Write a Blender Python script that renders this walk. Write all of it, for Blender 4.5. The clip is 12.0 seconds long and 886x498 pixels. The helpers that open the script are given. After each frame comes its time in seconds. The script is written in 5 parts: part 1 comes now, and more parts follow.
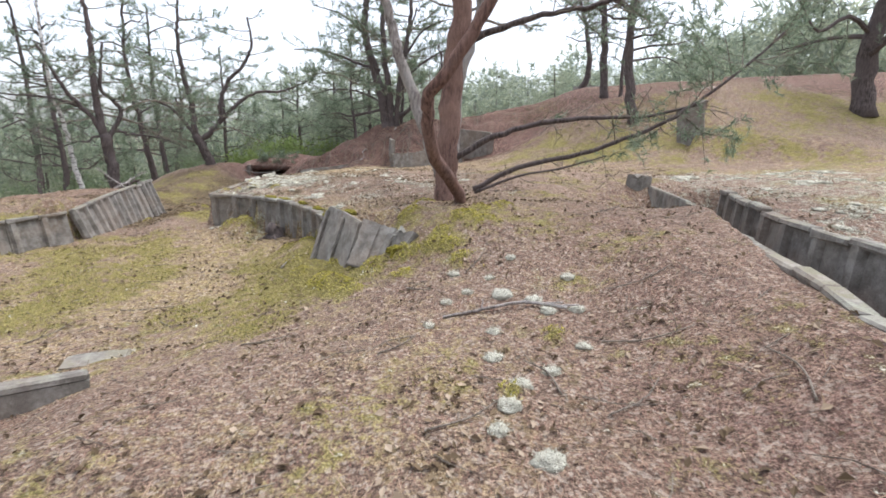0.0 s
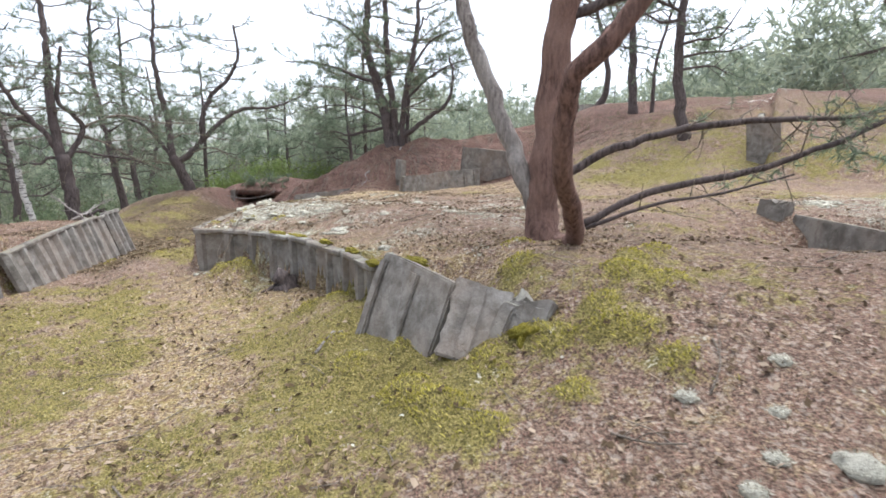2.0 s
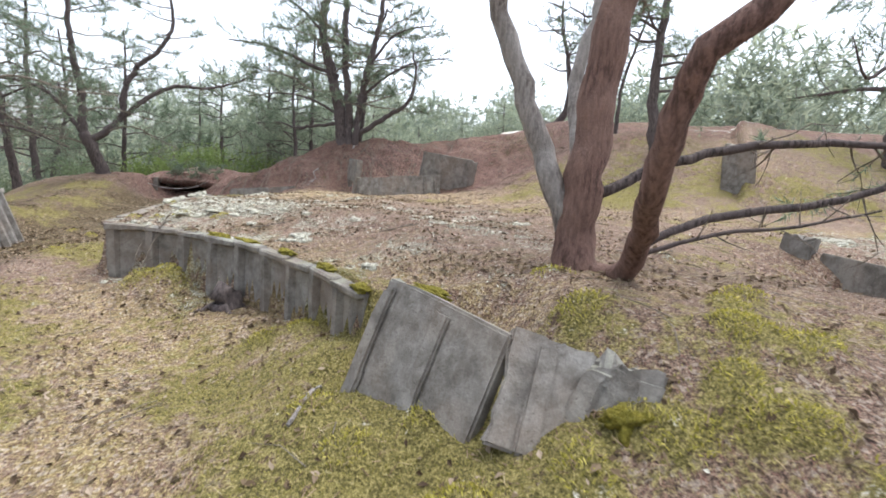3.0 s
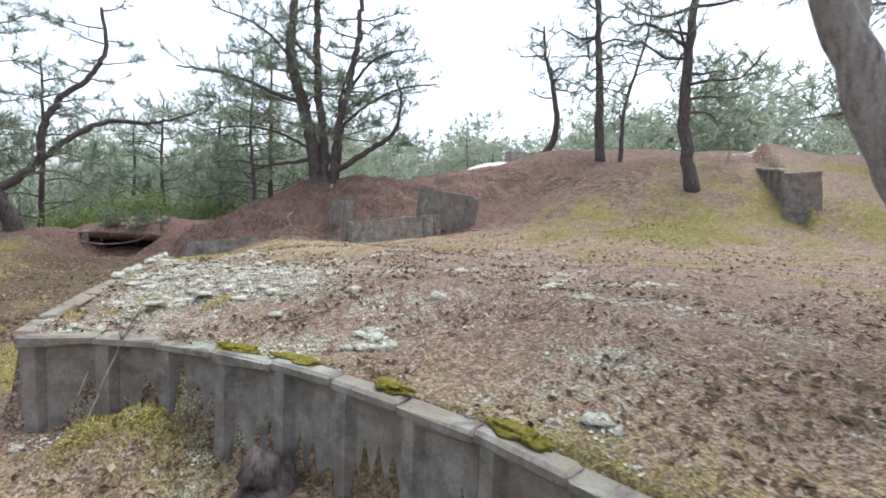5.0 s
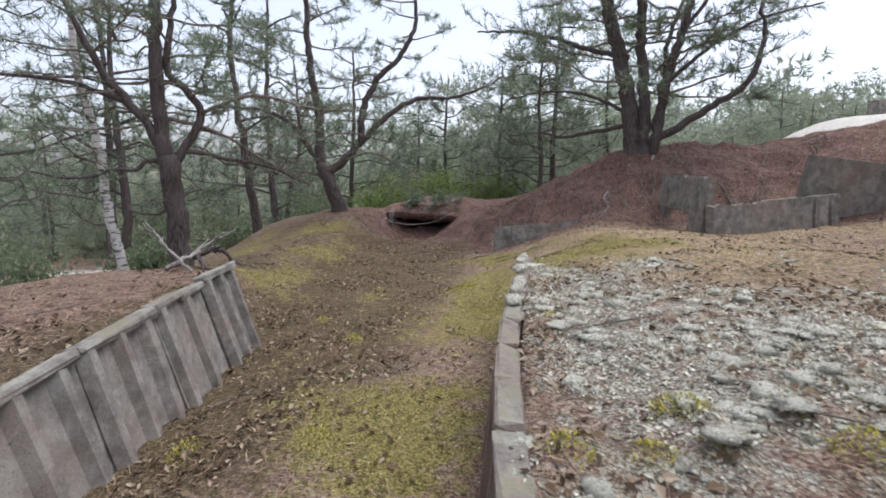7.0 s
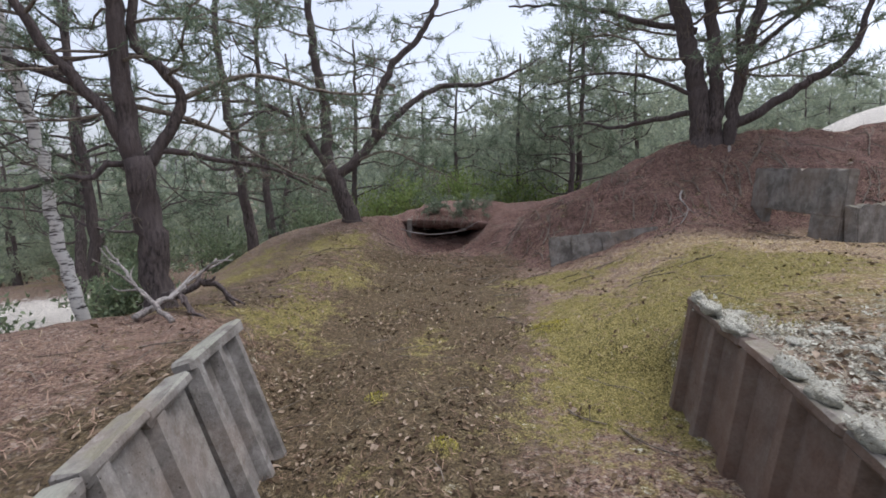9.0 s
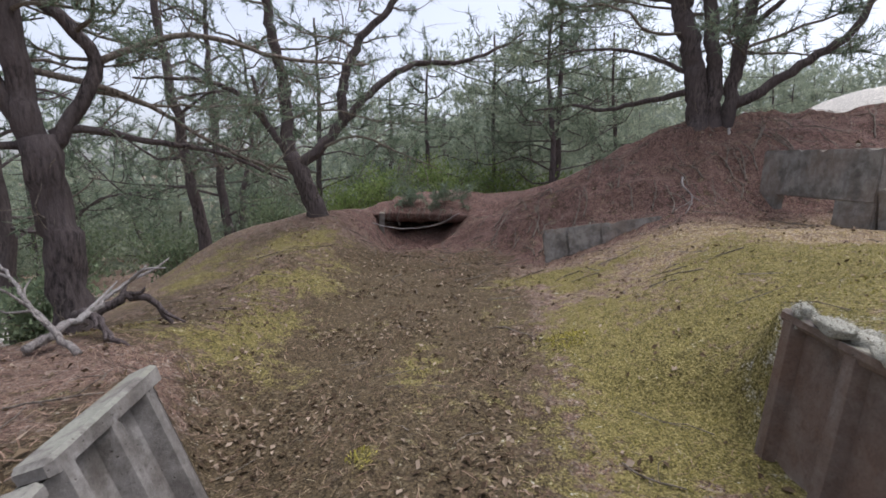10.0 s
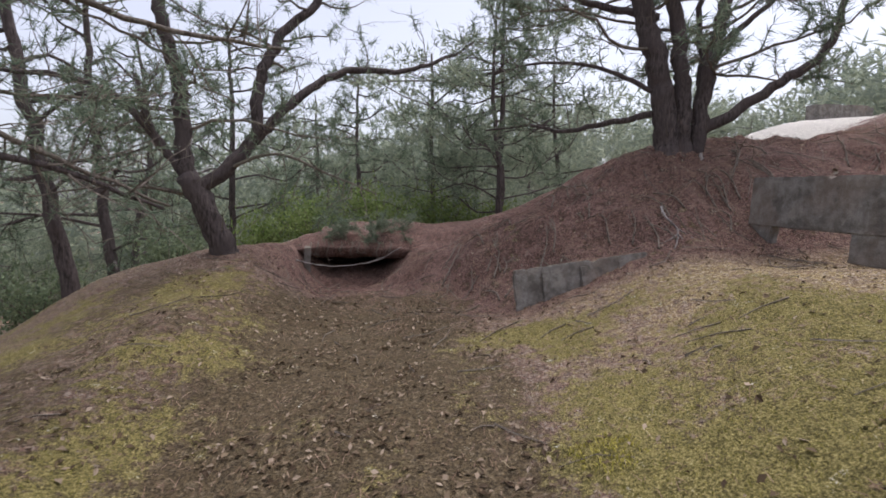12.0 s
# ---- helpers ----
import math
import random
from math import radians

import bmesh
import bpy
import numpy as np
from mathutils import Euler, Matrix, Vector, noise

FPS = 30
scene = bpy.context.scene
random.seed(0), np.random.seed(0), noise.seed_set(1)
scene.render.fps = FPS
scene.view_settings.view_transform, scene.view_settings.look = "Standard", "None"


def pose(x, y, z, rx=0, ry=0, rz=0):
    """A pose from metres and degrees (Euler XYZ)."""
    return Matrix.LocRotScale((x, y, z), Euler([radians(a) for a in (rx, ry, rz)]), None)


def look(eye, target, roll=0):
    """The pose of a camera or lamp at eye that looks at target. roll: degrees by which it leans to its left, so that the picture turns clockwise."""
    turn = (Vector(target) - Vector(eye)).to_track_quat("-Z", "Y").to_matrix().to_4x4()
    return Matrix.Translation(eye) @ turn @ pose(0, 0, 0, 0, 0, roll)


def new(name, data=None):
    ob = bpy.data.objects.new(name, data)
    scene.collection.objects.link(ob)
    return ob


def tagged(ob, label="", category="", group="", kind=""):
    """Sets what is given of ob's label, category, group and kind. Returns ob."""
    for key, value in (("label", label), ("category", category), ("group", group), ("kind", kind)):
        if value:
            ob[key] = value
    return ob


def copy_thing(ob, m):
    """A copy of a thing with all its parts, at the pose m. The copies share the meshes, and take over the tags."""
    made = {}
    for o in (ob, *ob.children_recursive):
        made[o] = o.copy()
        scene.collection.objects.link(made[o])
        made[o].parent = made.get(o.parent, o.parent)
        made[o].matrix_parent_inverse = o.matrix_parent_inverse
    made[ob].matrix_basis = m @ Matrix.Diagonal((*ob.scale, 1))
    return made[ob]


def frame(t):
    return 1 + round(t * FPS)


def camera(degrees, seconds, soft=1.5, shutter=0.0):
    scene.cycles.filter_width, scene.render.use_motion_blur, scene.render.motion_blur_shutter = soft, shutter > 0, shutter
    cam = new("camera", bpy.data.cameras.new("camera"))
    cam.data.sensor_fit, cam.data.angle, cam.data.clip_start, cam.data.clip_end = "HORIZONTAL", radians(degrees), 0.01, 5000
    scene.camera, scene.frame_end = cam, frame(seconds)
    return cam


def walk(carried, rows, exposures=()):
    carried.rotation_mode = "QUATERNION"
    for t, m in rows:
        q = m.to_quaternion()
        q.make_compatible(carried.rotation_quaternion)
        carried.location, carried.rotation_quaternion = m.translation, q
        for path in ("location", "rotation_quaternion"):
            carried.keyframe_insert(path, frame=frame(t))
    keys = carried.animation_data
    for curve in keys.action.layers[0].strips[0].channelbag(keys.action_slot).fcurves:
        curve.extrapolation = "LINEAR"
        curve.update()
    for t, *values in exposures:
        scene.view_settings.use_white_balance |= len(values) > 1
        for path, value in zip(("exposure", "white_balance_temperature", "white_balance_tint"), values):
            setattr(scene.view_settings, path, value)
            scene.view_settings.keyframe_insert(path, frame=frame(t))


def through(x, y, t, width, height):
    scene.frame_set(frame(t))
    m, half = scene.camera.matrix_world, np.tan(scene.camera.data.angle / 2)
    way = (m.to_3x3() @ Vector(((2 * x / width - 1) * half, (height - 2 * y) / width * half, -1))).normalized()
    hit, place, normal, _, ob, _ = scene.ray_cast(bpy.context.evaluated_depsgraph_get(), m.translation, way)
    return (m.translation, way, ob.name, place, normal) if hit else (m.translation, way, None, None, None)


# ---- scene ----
cam = camera(84.5, 12.0, soft=1.7, shutter=0.18)
METRES, EYE, TILT, LEAN, TURN = 14.0, 1.4, -13.0, 0.0, 0.0
ROWS = [
    (0.0, 0.0, 0.0, 0.0, -0.0, 0.0, -0.0),
    (0.5, -0.0187, 0.0356, 0.0059, -3.3, 0.28, 0.82),
    (1.0, -0.0413, 0.0709, 0.0145, -1.64, 0.77, 2.5),
    (1.5, -0.0635, 0.1069, 0.0227, -6.68, 1.72, 2.9),
    (2.0, -0.0819, 0.1512, 0.0275, -2.39, 2.62, 0.83),
    (2.5, -0.1025, 0.1909, 0.0332, -4.98, 2.05, -1.54),
    (3.0, -0.1202, 0.2334, 0.0399, -10.43, 3.57, -2.16),
    (3.5, -0.1406, 0.2767, 0.0501, -12.99, 5.98, -1.8),
    (5.5, -0.2212, 0.4416, 0.0913, -16.88, 7.57, 2.09),
    (6.0, -0.2524, 0.4904, 0.1045, -4.39, 6.96, 0.7),
    (6.5, -0.2875, 0.5289, 0.1121, 7.71, 5.31, -1.37),
    (7.0, -0.3155, 0.5621, 0.1195, 10.13, 4.1, -3.27),
    (9.0, -0.4044, 0.6812, 0.1448, 8.98, 4.4, -1.61),
    (9.5, -0.4209, 0.7134, 0.1487, 6.88, 4.7, -0.6),
    (10.0, -0.4306, 0.7472, 0.1533, 5.15, 3.64, -0.24),
    (10.5, -0.4404, 0.7766, 0.1602, 6.4, 3.33, -0.02),
    (11.0, -0.4552, 0.8015, 0.1645, 4.98, 4.94, -0.02),
    (11.5, -0.4601, 0.827, 0.1697, 0.3, 5.53, 0.13),
    (12.0, -0.4553, 0.8543, 0.1764, -3.23, 6.82, 1.22),
]
walk(cam, [(t, pose(0, 0, EYE, TILT, LEAN, TURN) @ pose(METRES * x, METRES * y, METRES * z, 90 + pitch, roll, yaw)) for t, x, y, z, yaw, pitch, roll in ROWS], [(0.0, 1.37, 6120, 11), (2.0, 1.48, 6100, 11), (3.5, 1.5, 6080, 9), (5.5, 1.26, 5870, 10), (7.0, 0.92, 6000, 14), (9.0, 0.77, 5950, 15), (12.0, 0.7, 6150, 18)])

# ---- light: a bright, thinly overcast sky with a wide, veiled sun high overhead ----
SUN_HEIGHT, SUN_TURN = 74.0, 60.0
world = bpy.data.worlds.new("overcast_sky")
scene.world = world
world.use_nodes = True
wn, wl = world.node_tree.nodes, world.node_tree.links
wn.clear()
sky = wn.new("ShaderNodeTexSky")
sky.sky_type, sky.sun_disc = "NISHITA", False
sky.sun_elevation, sky.sun_rotation = radians(SUN_HEIGHT), radians(SUN_TURN)
sky.air_density, sky.dust_density, sky.ozone_density = 1.0, 3.0, 1.0
veil = wn.new("ShaderNodeHueSaturation")
veil.inputs["Saturation"].default_value = 0.35
sky_bg = wn.new("ShaderNodeBackground")
sky_bg.inputs["Strength"].default_value = 0.135
sky_out = wn.new("ShaderNodeOutputWorld")
wl.new(sky.outputs[0], veil.inputs["Color"])
wl.new(veil.outputs[0], sky_bg.inputs["Color"])
wl.new(sky_bg.outputs[0], sky_out.inputs["Surface"])
sun_data = bpy.data.lights.new("sun", "SUN")
sun_data.energy, sun_data.angle, sun_data.color = 1.2, radians(50), (1.0, 0.96, 0.9)
sun = new("sun", sun_data)
sun.matrix_world = look((0, 0, 30), (-30 * math.sin(radians(SUN_TURN)) / math.tan(radians(SUN_HEIGHT)), -30 * math.cos(radians(SUN_TURN)) / math.tan(radians(SUN_HEIGHT)), 0))


# ---- materials ----
class Mat:
    """A node material with short calls for its nodes."""

    def __init__(self, name, rough=0.9):
        self.m = bpy.data.materials.new(name)
        self.m.use_nodes = True
        self.n, self.l = self.m.node_tree.nodes, self.m.node_tree.links
        self.b = self.n["Principled BSDF"]
        self.b.inputs["Roughness"].default_value = rough
        self.b.inputs["Specular IOR Level"].default_value = 0.25
        self.geo = self.n.new("ShaderNodeNewGeometry")
        self.tex = self.n.new("ShaderNodeTexCoord")

    def noise(self, scale, detail=5.0, rough=0.6, space="Object", stretch=None):
        t = self.n.new("ShaderNodeTexNoise")
        t.inputs["Scale"].default_value, t.inputs["Detail"].default_value, t.inputs["Roughness"].default_value = scale, detail, rough
        src = self.geo.outputs["Position"] if space == "World" else self.tex.outputs["Object"]
        if stretch:
            mp = self.n.new("ShaderNodeMapping")
            mp.inputs["Scale"].default_value = stretch
            self.l.new(src, mp.inputs[0])
            src = mp.outputs[0]
        self.l.new(src, t.inputs["Vector"])
        return t.outputs["Fac"]

    def cells(self, scale, space="World"):
        t = self.n.new("ShaderNodeTexVoronoi")
        t.inputs["Scale"].default_value = scale
        self.l.new(self.geo.outputs["Position"] if space == "World" else self.tex.outputs["Object"], t.inputs["Vector"])
        return t.outputs["Distance"], t.outputs["Color"]

    def attr(self, name):
        a = self.n.new("ShaderNodeAttribute")
        a.attribute_name = name
        return a.outputs["Fac"]

    def rand(self):
        return self.n.new("ShaderNodeObjectInfo").outputs["Random"]

    def island(self):
        return self.geo.outputs["Random Per Island"]

    def ramp(self, fac, *stops):
        r = self.n.new("ShaderNodeValToRGB")
        e = r.color_ramp.elements
        while len(e) < len(stops):
            e.new(0.5)
        for k, (p, c) in enumerate(stops):
            e[k].position, e[k].color = p, (*c, 1.0) if not isinstance(c, float) else (c, c, c, 1.0)
        self.l.new(fac, r.inputs[0])
        return r.outputs[0]

    def mix(self, fac, a, b, mode="MIX"):
        x = self.n.new("ShaderNodeMix")
        x.data_type, x.blend_type = "RGBA", mode
        for sock, v in ((x.inputs[0], fac), (x.inputs[6], a), (x.inputs[7], b)):
            if isinstance(v, (int, float)):
                sock.default_value = v
            elif isinstance(v, tuple):
                sock.default_value = (*v, 1.0)
            else:
                self.l.new(v, sock)
        return x.outputs[2]

    def math(self, op, a, b=0.0):
        x = self.n.new("ShaderNodeMath")
        x.operation = op
        for sock, v in ((x.inputs[0], a), (x.inputs[1], b)):
            if isinstance(v, (int, float)):
                sock.default_value = v
            else:
                self.l.new(v, sock)
        return x.outputs[0]

    def bump(self, height, strength=0.5, dist=0.02):
        x = self.n.new("ShaderNodeBump")
        x.inputs["Strength"].default_value, x.inputs["Distance"].default_value = strength, dist
        self.l.new(height, x.inputs["Height"])
        self.l.new(x.outputs[0], self.b.inputs["Normal"])
        return self

    def colour(self, c):
        if isinstance(c, tuple):
            self.b.inputs["Base Color"].default_value = (*c, 1.0)
        else:
            self.l.new(c, self.b.inputs["Base Color"])
        return self

    def leafy(self, c, through=0.35):
        """A thin leaf: part of the light goes through."""
        self.colour(c)
        tr = self.n.new("ShaderNodeBsdfTranslucent")
        if isinstance(c, tuple):
            tr.inputs[0].default_value = (*c, 1.0)
        else:
            self.l.new(c, tr.inputs[0])
        mx = self.n.new("ShaderNodeMixShader")
        mx.inputs[0].default_value = through
        self.l.new(self.b.outputs[0], mx.inputs[1])
        self.l.new(tr.outputs[0], mx.inputs[2])
        self.l.new(mx.outputs[0], self.n["Material Output"].inputs[0])
        return self


def ground_material():
    k = Mat("forest_floor", 1.0)
    fine, mid, grit = k.noise(60, 6, 0.75, "World"), k.noise(7, 5, 0.65, "World"), k.noise(190, 3, 0.6, "World")
    speck_d, speck_c = k.cells(48)
    bits = k.n.new("ShaderNodeSeparateColor")
    k.l.new(speck_c, bits.inputs[0])
    streak, streak2 = k.noise(26, 4, 0.7, "World", (1.0, 6.0, 2.0)), k.noise(26, 4, 0.7, "World", (6.0, 1.2, 2.0))
    needles = k.ramp(fine, (0.38, (0.05, 0.033, 0.025)), (0.5, (0.165, 0.108, 0.079)), (0.6, (0.34, 0.25, 0.19)))
    needles = k.mix(k.ramp(streak, (0.54, 0.0), (0.6, 0.9)), needles, (0.36, 0.26, 0.19))
    needles = k.mix(k.ramp(streak2, (0.55, 0.0), (0.61, 0.9)), needles, (0.3, 0.16, 0.12))
    needles = k.mix(k.ramp(bits.outputs[2], (0.8, 0.0), (0.84, 0.75)), needles, (0.42, 0.345, 0.28))
    straw = k.ramp(fine, (0.38, (0.15, 0.1, 0.045)), (0.5, (0.34, 0.25, 0.11)), (0.61, (0.58, 0.47, 0.27)))
    straw = k.mix(k.ramp(bits.outputs[0], (0.78, 0.0), (0.82, 0.8)), straw, (0.56, 0.47, 0.37))
    straw = k.mix(k.ramp(bits.outputs[1], (0.84, 0.0), (0.88, 0.8)), straw, (0.16, 0.09, 0.06))
    red = k.ramp(fine, (0.38, (0.05, 0.027, 0.022)), (0.5, (0.16, 0.086, 0.068)), (0.61, (0.33, 0.21, 0.17)))
    red = k.mix(k.ramp(streak, (0.54, 0.0), (0.6, 0.8)), red, (0.34, 0.25, 0.21))
    red = k.mix(k.ramp(mid, (0.52, 0.0), (0.62, 0.6)), red, (0.045, 0.026, 0.02))
    leaf = k.ramp(bits.outputs[1], (0.1, (0.03, 0.021, 0.011)), (0.4, (0.068, 0.048, 0.023)), (0.75, (0.115, 0.084, 0.043)), (0.95, (0.25, 0.2, 0.13)))
    leaf = k.mix(0.5, leaf, k.ramp(fine, (0.38, (0.032, 0.022, 0.012)), (0.6, (0.24, 0.18, 0.1))))
    moss = k.ramp(fine, (0.38, (0.09, 0.078, 0.024)), (0.5, (0.22, 0.188, 0.06)), (0.6, (0.37, 0.31, 0.125)))
    lichen = k.ramp(k.math("ADD", k.math("MULTIPLY", fine, 0.7), k.math("MULTIPLY", grit, 0.3)), (0.42, (0.16, 0.12, 0.085)), (0.5, (0.3, 0.27, 0.21)), (0.58, (0.5, 0.5, 0.42)))
    sand = k.ramp(fine, (0.4, (0.55, 0.51, 0.44)), (0.6, (0.78, 0.74, 0.66)))

    def patch(name, soft=0.25):
        v = k.math("ADD", k.attr(name), k.math("MULTIPLY", k.math("SUBTRACT", mid, 0.5), 2.0))
        v = k.math("ADD", v, k.math("MULTIPLY", k.math("SUBTRACT", fine, 0.5), 1.2))
        return k.ramp(v, (0.5 - soft / 2, 0.0), (0.5 + soft / 2, 1.0))

    c = k.mix(patch("straw", 0.5), needles, straw)
    c = k.mix(patch("red", 0.4), c, red)
    c = k.mix(patch("leaf", 0.4), c, leaf)
    c = k.mix(patch("moss", 0.35), c, moss)
    c = k.mix(patch("lichen", 0.3), c, lichen)
    c = k.mix(patch("sand", 0.3), c, sand)
    c = k.mix(0.6, c, k.ramp(grit, (0.4, 0.4), (0.6, 1.3)), "MULTIPLY")
    c = k.mix(0.55, c, k.ramp(k.noise(15, 4, 0.7, "World"), (0.38, 0.45), (0.56, 1.1)), "MULTIPLY")
    k.colour(c)
    h = k.math("ADD", k.math("MULTIPLY", fine, 0.8), k.math("ADD", k.math("MULTIPLY", mid, 0.8), k.math("MULTIPLY", speck_d, 0.4)))
    return k.bump(h, 0.9, 0.03).m


def concrete_material(name="weathered_concrete", stain=0.0):
    k = Mat(name, 0.92)
    fine, mid, big = k.noise(70, 6, 0.7, "World"), k.noise(7, 6, 0.65, "World"), k.noise(1.6, 3, 0.5, "World")
    run = k.noise(6, 4, 0.6, "World", (1.6, 1.6, 0.3))
    blotch, pits = k.noise(3.2, 6, 0.7, "World"), k.cells(26)[0]
    c = k.ramp(mid, (0.36, (0.135, 0.122, 0.107)), (0.5, (0.205, 0.189, 0.168)), (0.62, (0.28, 0.264, 0.24)))
    c = k.mix(k.ramp(run, (0.48, 0.0), (0.66, 0.4)), c, (0.115, 0.09, 0.072))
    c = k.mix(k.ramp(big, (0.47, 0.0), (0.58, 0.35)), c, (0.25, 0.185, 0.14))
    c = k.mix(k.ramp(blotch, (0.54, 0.0), (0.62, 0.7)), c, (0.3, 0.28, 0.245))
    c = k.mix(k.ramp(blotch, (0.36, 0.6), (0.42, 0.0)), c, (0.1, 0.09, 0.076))
    up = k.n.new("ShaderNodeSeparateXYZ")
    k.l.new(k.geo.outputs["Normal"], up.inputs[0])
    top = k.math("MULTIPLY", k.ramp(up.outputs[2], (0.6, 0.0), (0.85, 1.0)), k.ramp(mid, (0.42, 0.0), (0.55, 1.0)))
    c = k.mix(top, c, k.mix(k.ramp(big, (0.42, 0.0), (0.5, 1.0)), (0.25, 0.25, 0.205), (0.19, 0.175, 0.125)))
    c = k.mix(k.math("MULTIPLY", k.math("SUBTRACT", k.rand(), 0.3), 0.25), c, (0.27, 0.245, 0.215))
    if stain:
        c = k.mix(k.math("MULTIPLY", k.math("MULTIPLY", k.ramp(k.noise(2.2, 5, 0.6, "World"), (0.3, 0.45), (0.6, 1.0)), stain), k.ramp(up.outputs[2], (0.4, 1.0), (0.8, 0.1))), c, (0.15, 0.085, 0.055))
    c = k.mix(k.ramp(pits, (0.06, 0.7), (0.12, 0.0)), c, (0.09, 0.075, 0.06))
    k.colour(k.mix(0.6, c, k.ramp(fine, (0.34, 0.72), (0.6, 1.1)), "MULTIPLY"))
    return k.bump(k.math("ADD", k.math("ADD", k.math("MULTIPLY", fine, 0.6), k.math("MULTIPLY", mid, 1.5)), k.ramp(pits, (0.04, 0.0), (0.14, 1.0))), 0.55, 0.012).m


def bark_material(name, dark, light, flake):
    k = Mat(name, 0.95)
    ridge = k.noise(20, 5, 0.65, "Object", (1.6, 1.6, 0.35))
    fine, big = k.noise(60, 5, 0.7), k.noise(1.8, 3, 0.5)
    c = k.ramp(ridge, (0.36, dark), (0.6, light))
    c = k.mix(k.ramp(big, (0.4, 0.0), (0.62, 0.8)), c, flake)
    k.colour(k.mix(0.5, c, k.ramp(fine, (0.3, 0.5), (0.65, 1.0)), "MULTIPLY"))
    return k.bump(k.math("ADD", ridge, k.math("MULTIPLY", fine, 0.4)), 1.0, 0.03).m


def island_leaf(name, *colours, through=0.35, rough=0.8):
    k = Mat(name, rough)
    n = len(colours)
    return k.leafy(k.ramp(k.island(), *[((i + 0.5) / n, c) for i, c in enumerate(colours)]), through).m


GROUND = ground_material()
CONCRETE = concrete_material()
CONCRETE_BROWN = concrete_material("brown_stained_concrete", 0.75)
BARK_DARK = bark_material("dark_pine_bark", (0.045, 0.037, 0.036), (0.175, 0.142, 0.132), (0.13, 0.105, 0.1))
BARK_RED = bark_material("red_pine_bark", (0.095, 0.058, 0.048), (0.27, 0.165, 0.135), (0.32, 0.205, 0.165))
BARK_GREY = bark_material("grey_bark", (0.13, 0.11, 0.1), (0.38, 0.34, 0.31), (0.44, 0.41, 0.38))
TWIG = bark_material("dead_twig", (0.1, 0.08, 0.066), (0.3, 0.255, 0.21), (0.22, 0.19, 0.15))
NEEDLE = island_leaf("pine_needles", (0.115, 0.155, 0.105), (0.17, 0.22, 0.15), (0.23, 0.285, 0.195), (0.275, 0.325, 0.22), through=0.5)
# needles of the far woods: distance haze is painted in as a paler green
HAZE_TINT_NEEDLE = island_leaf("haze_tinted_pine_needles", (0.25, 0.29, 0.235), (0.32, 0.365, 0.28), (0.385, 0.43, 0.32), (0.435, 0.475, 0.345), through=0.5, rough=1.0)
# woodland needles: the near needle colour lightened to stand for haze
NEEDLE_HAZE_PALED = island_leaf("haze_paled_pine_needles", (0.215, 0.255, 0.19), (0.29, 0.335, 0.245), (0.36, 0.405, 0.29), (0.42, 0.46, 0.325), through=0.5, rough=1.0)
SHRUB = island_leaf("shrub_leaves", (0.14, 0.2, 0.06), (0.22, 0.3, 0.09), (0.3, 0.37, 0.14))
UNDERGROWTH = island_leaf("undergrowth_leaves", (0.15, 0.195, 0.12), (0.2, 0.25, 0.15), (0.25, 0.305, 0.175), rough=1.0)
DRY_LEAF = island_leaf("dry_leaves", (0.065, 0.042, 0.024), (0.1, 0.069, 0.039), (0.15, 0.105, 0.062), (0.2, 0.145, 0.09), (0.38, 0.3, 0.22), through=0.2)
MOSS = island_leaf("moss", (0.15, 0.137, 0.033), (0.25, 0.222, 0.06), (0.36, 0.31, 0.11), through=0.35, rough=1.0)
MOSS_BRIGHT = island_leaf("bright_moss", (0.26, 0.24, 0.04), (0.4, 0.36, 0.065), (0.55, 0.48, 0.13), through=0.35, rough=1.0)
MOSS_SOLID = (lambda k: k.colour(k.ramp(k.noise(45, 6, 0.75, "World"), (0.3, (0.1, 0.09, 0.014)), (0.5, (0.23, 0.2, 0.03)), (0.7, (0.4, 0.33, 0.06)))).bump(k.noise(60, 6, 0.8, "World"), 1.0, 0.03).m)(Mat("golden_moss", 1.0))
LICHEN_FRILL = island_leaf("lichen_frills", (0.3, 0.265, 0.2), (0.42, 0.395, 0.315), (0.54, 0.525, 0.43), (0.66, 0.65, 0.55), through=0.15, rough=1.0)
LICHEN = (lambda k: k.colour(k.mix(k.math("MULTIPLY", k.island(), 0.35), k.ramp(k.noise(120, 5, 0.75, "World"), (0.38, (0.4, 0.38, 0.3)), (0.5, (0.62, 0.61, 0.51)), (0.6, (0.78, 0.77, 0.67))), (0.3, 0.27, 0.21))).bump(k.noise(110, 5, 0.8, "World"), 1.0, 0.02).m)(Mat("reindeer_lichen", 1.0))
STRAW = island_leaf("dry_grass", (0.3, 0.22, 0.12), (0.45, 0.35, 0.2), (0.55, 0.46, 0.3), through=0.3)
LITTER = island_leaf("fallen_needles", (0.12, 0.07, 0.05), (0.25, 0.16, 0.11), (0.4, 0.28, 0.2), through=0.1)
BIRCH = (lambda k: k.colour(k.mix(k.ramp(k.noise(14, 4, 0.7, "Object", (0.5, 0.5, 2.2)), (0.5, 0.0), (0.6, 1.0)), (0.62, 0.6, 0.56), (0.06, 0.05, 0.045))).bump(k.noise(30), 0.4, 0.01).m)(Mat("birch_bark", 0.8))

# ---- the lie of the land ----
rng = np.random.default_rng(7)


def ss(a, b, v):
    s = np.clip((v - a) / (b - a), 0.0, 1.0)
    return s * s * (3 - 2 * s)


def lattice(ix, iy, seed):
    h = np.sin(ix * 127.1 + iy * 311.7 + seed * 74.7) * 43758.5453
    return h - np.floor(h)


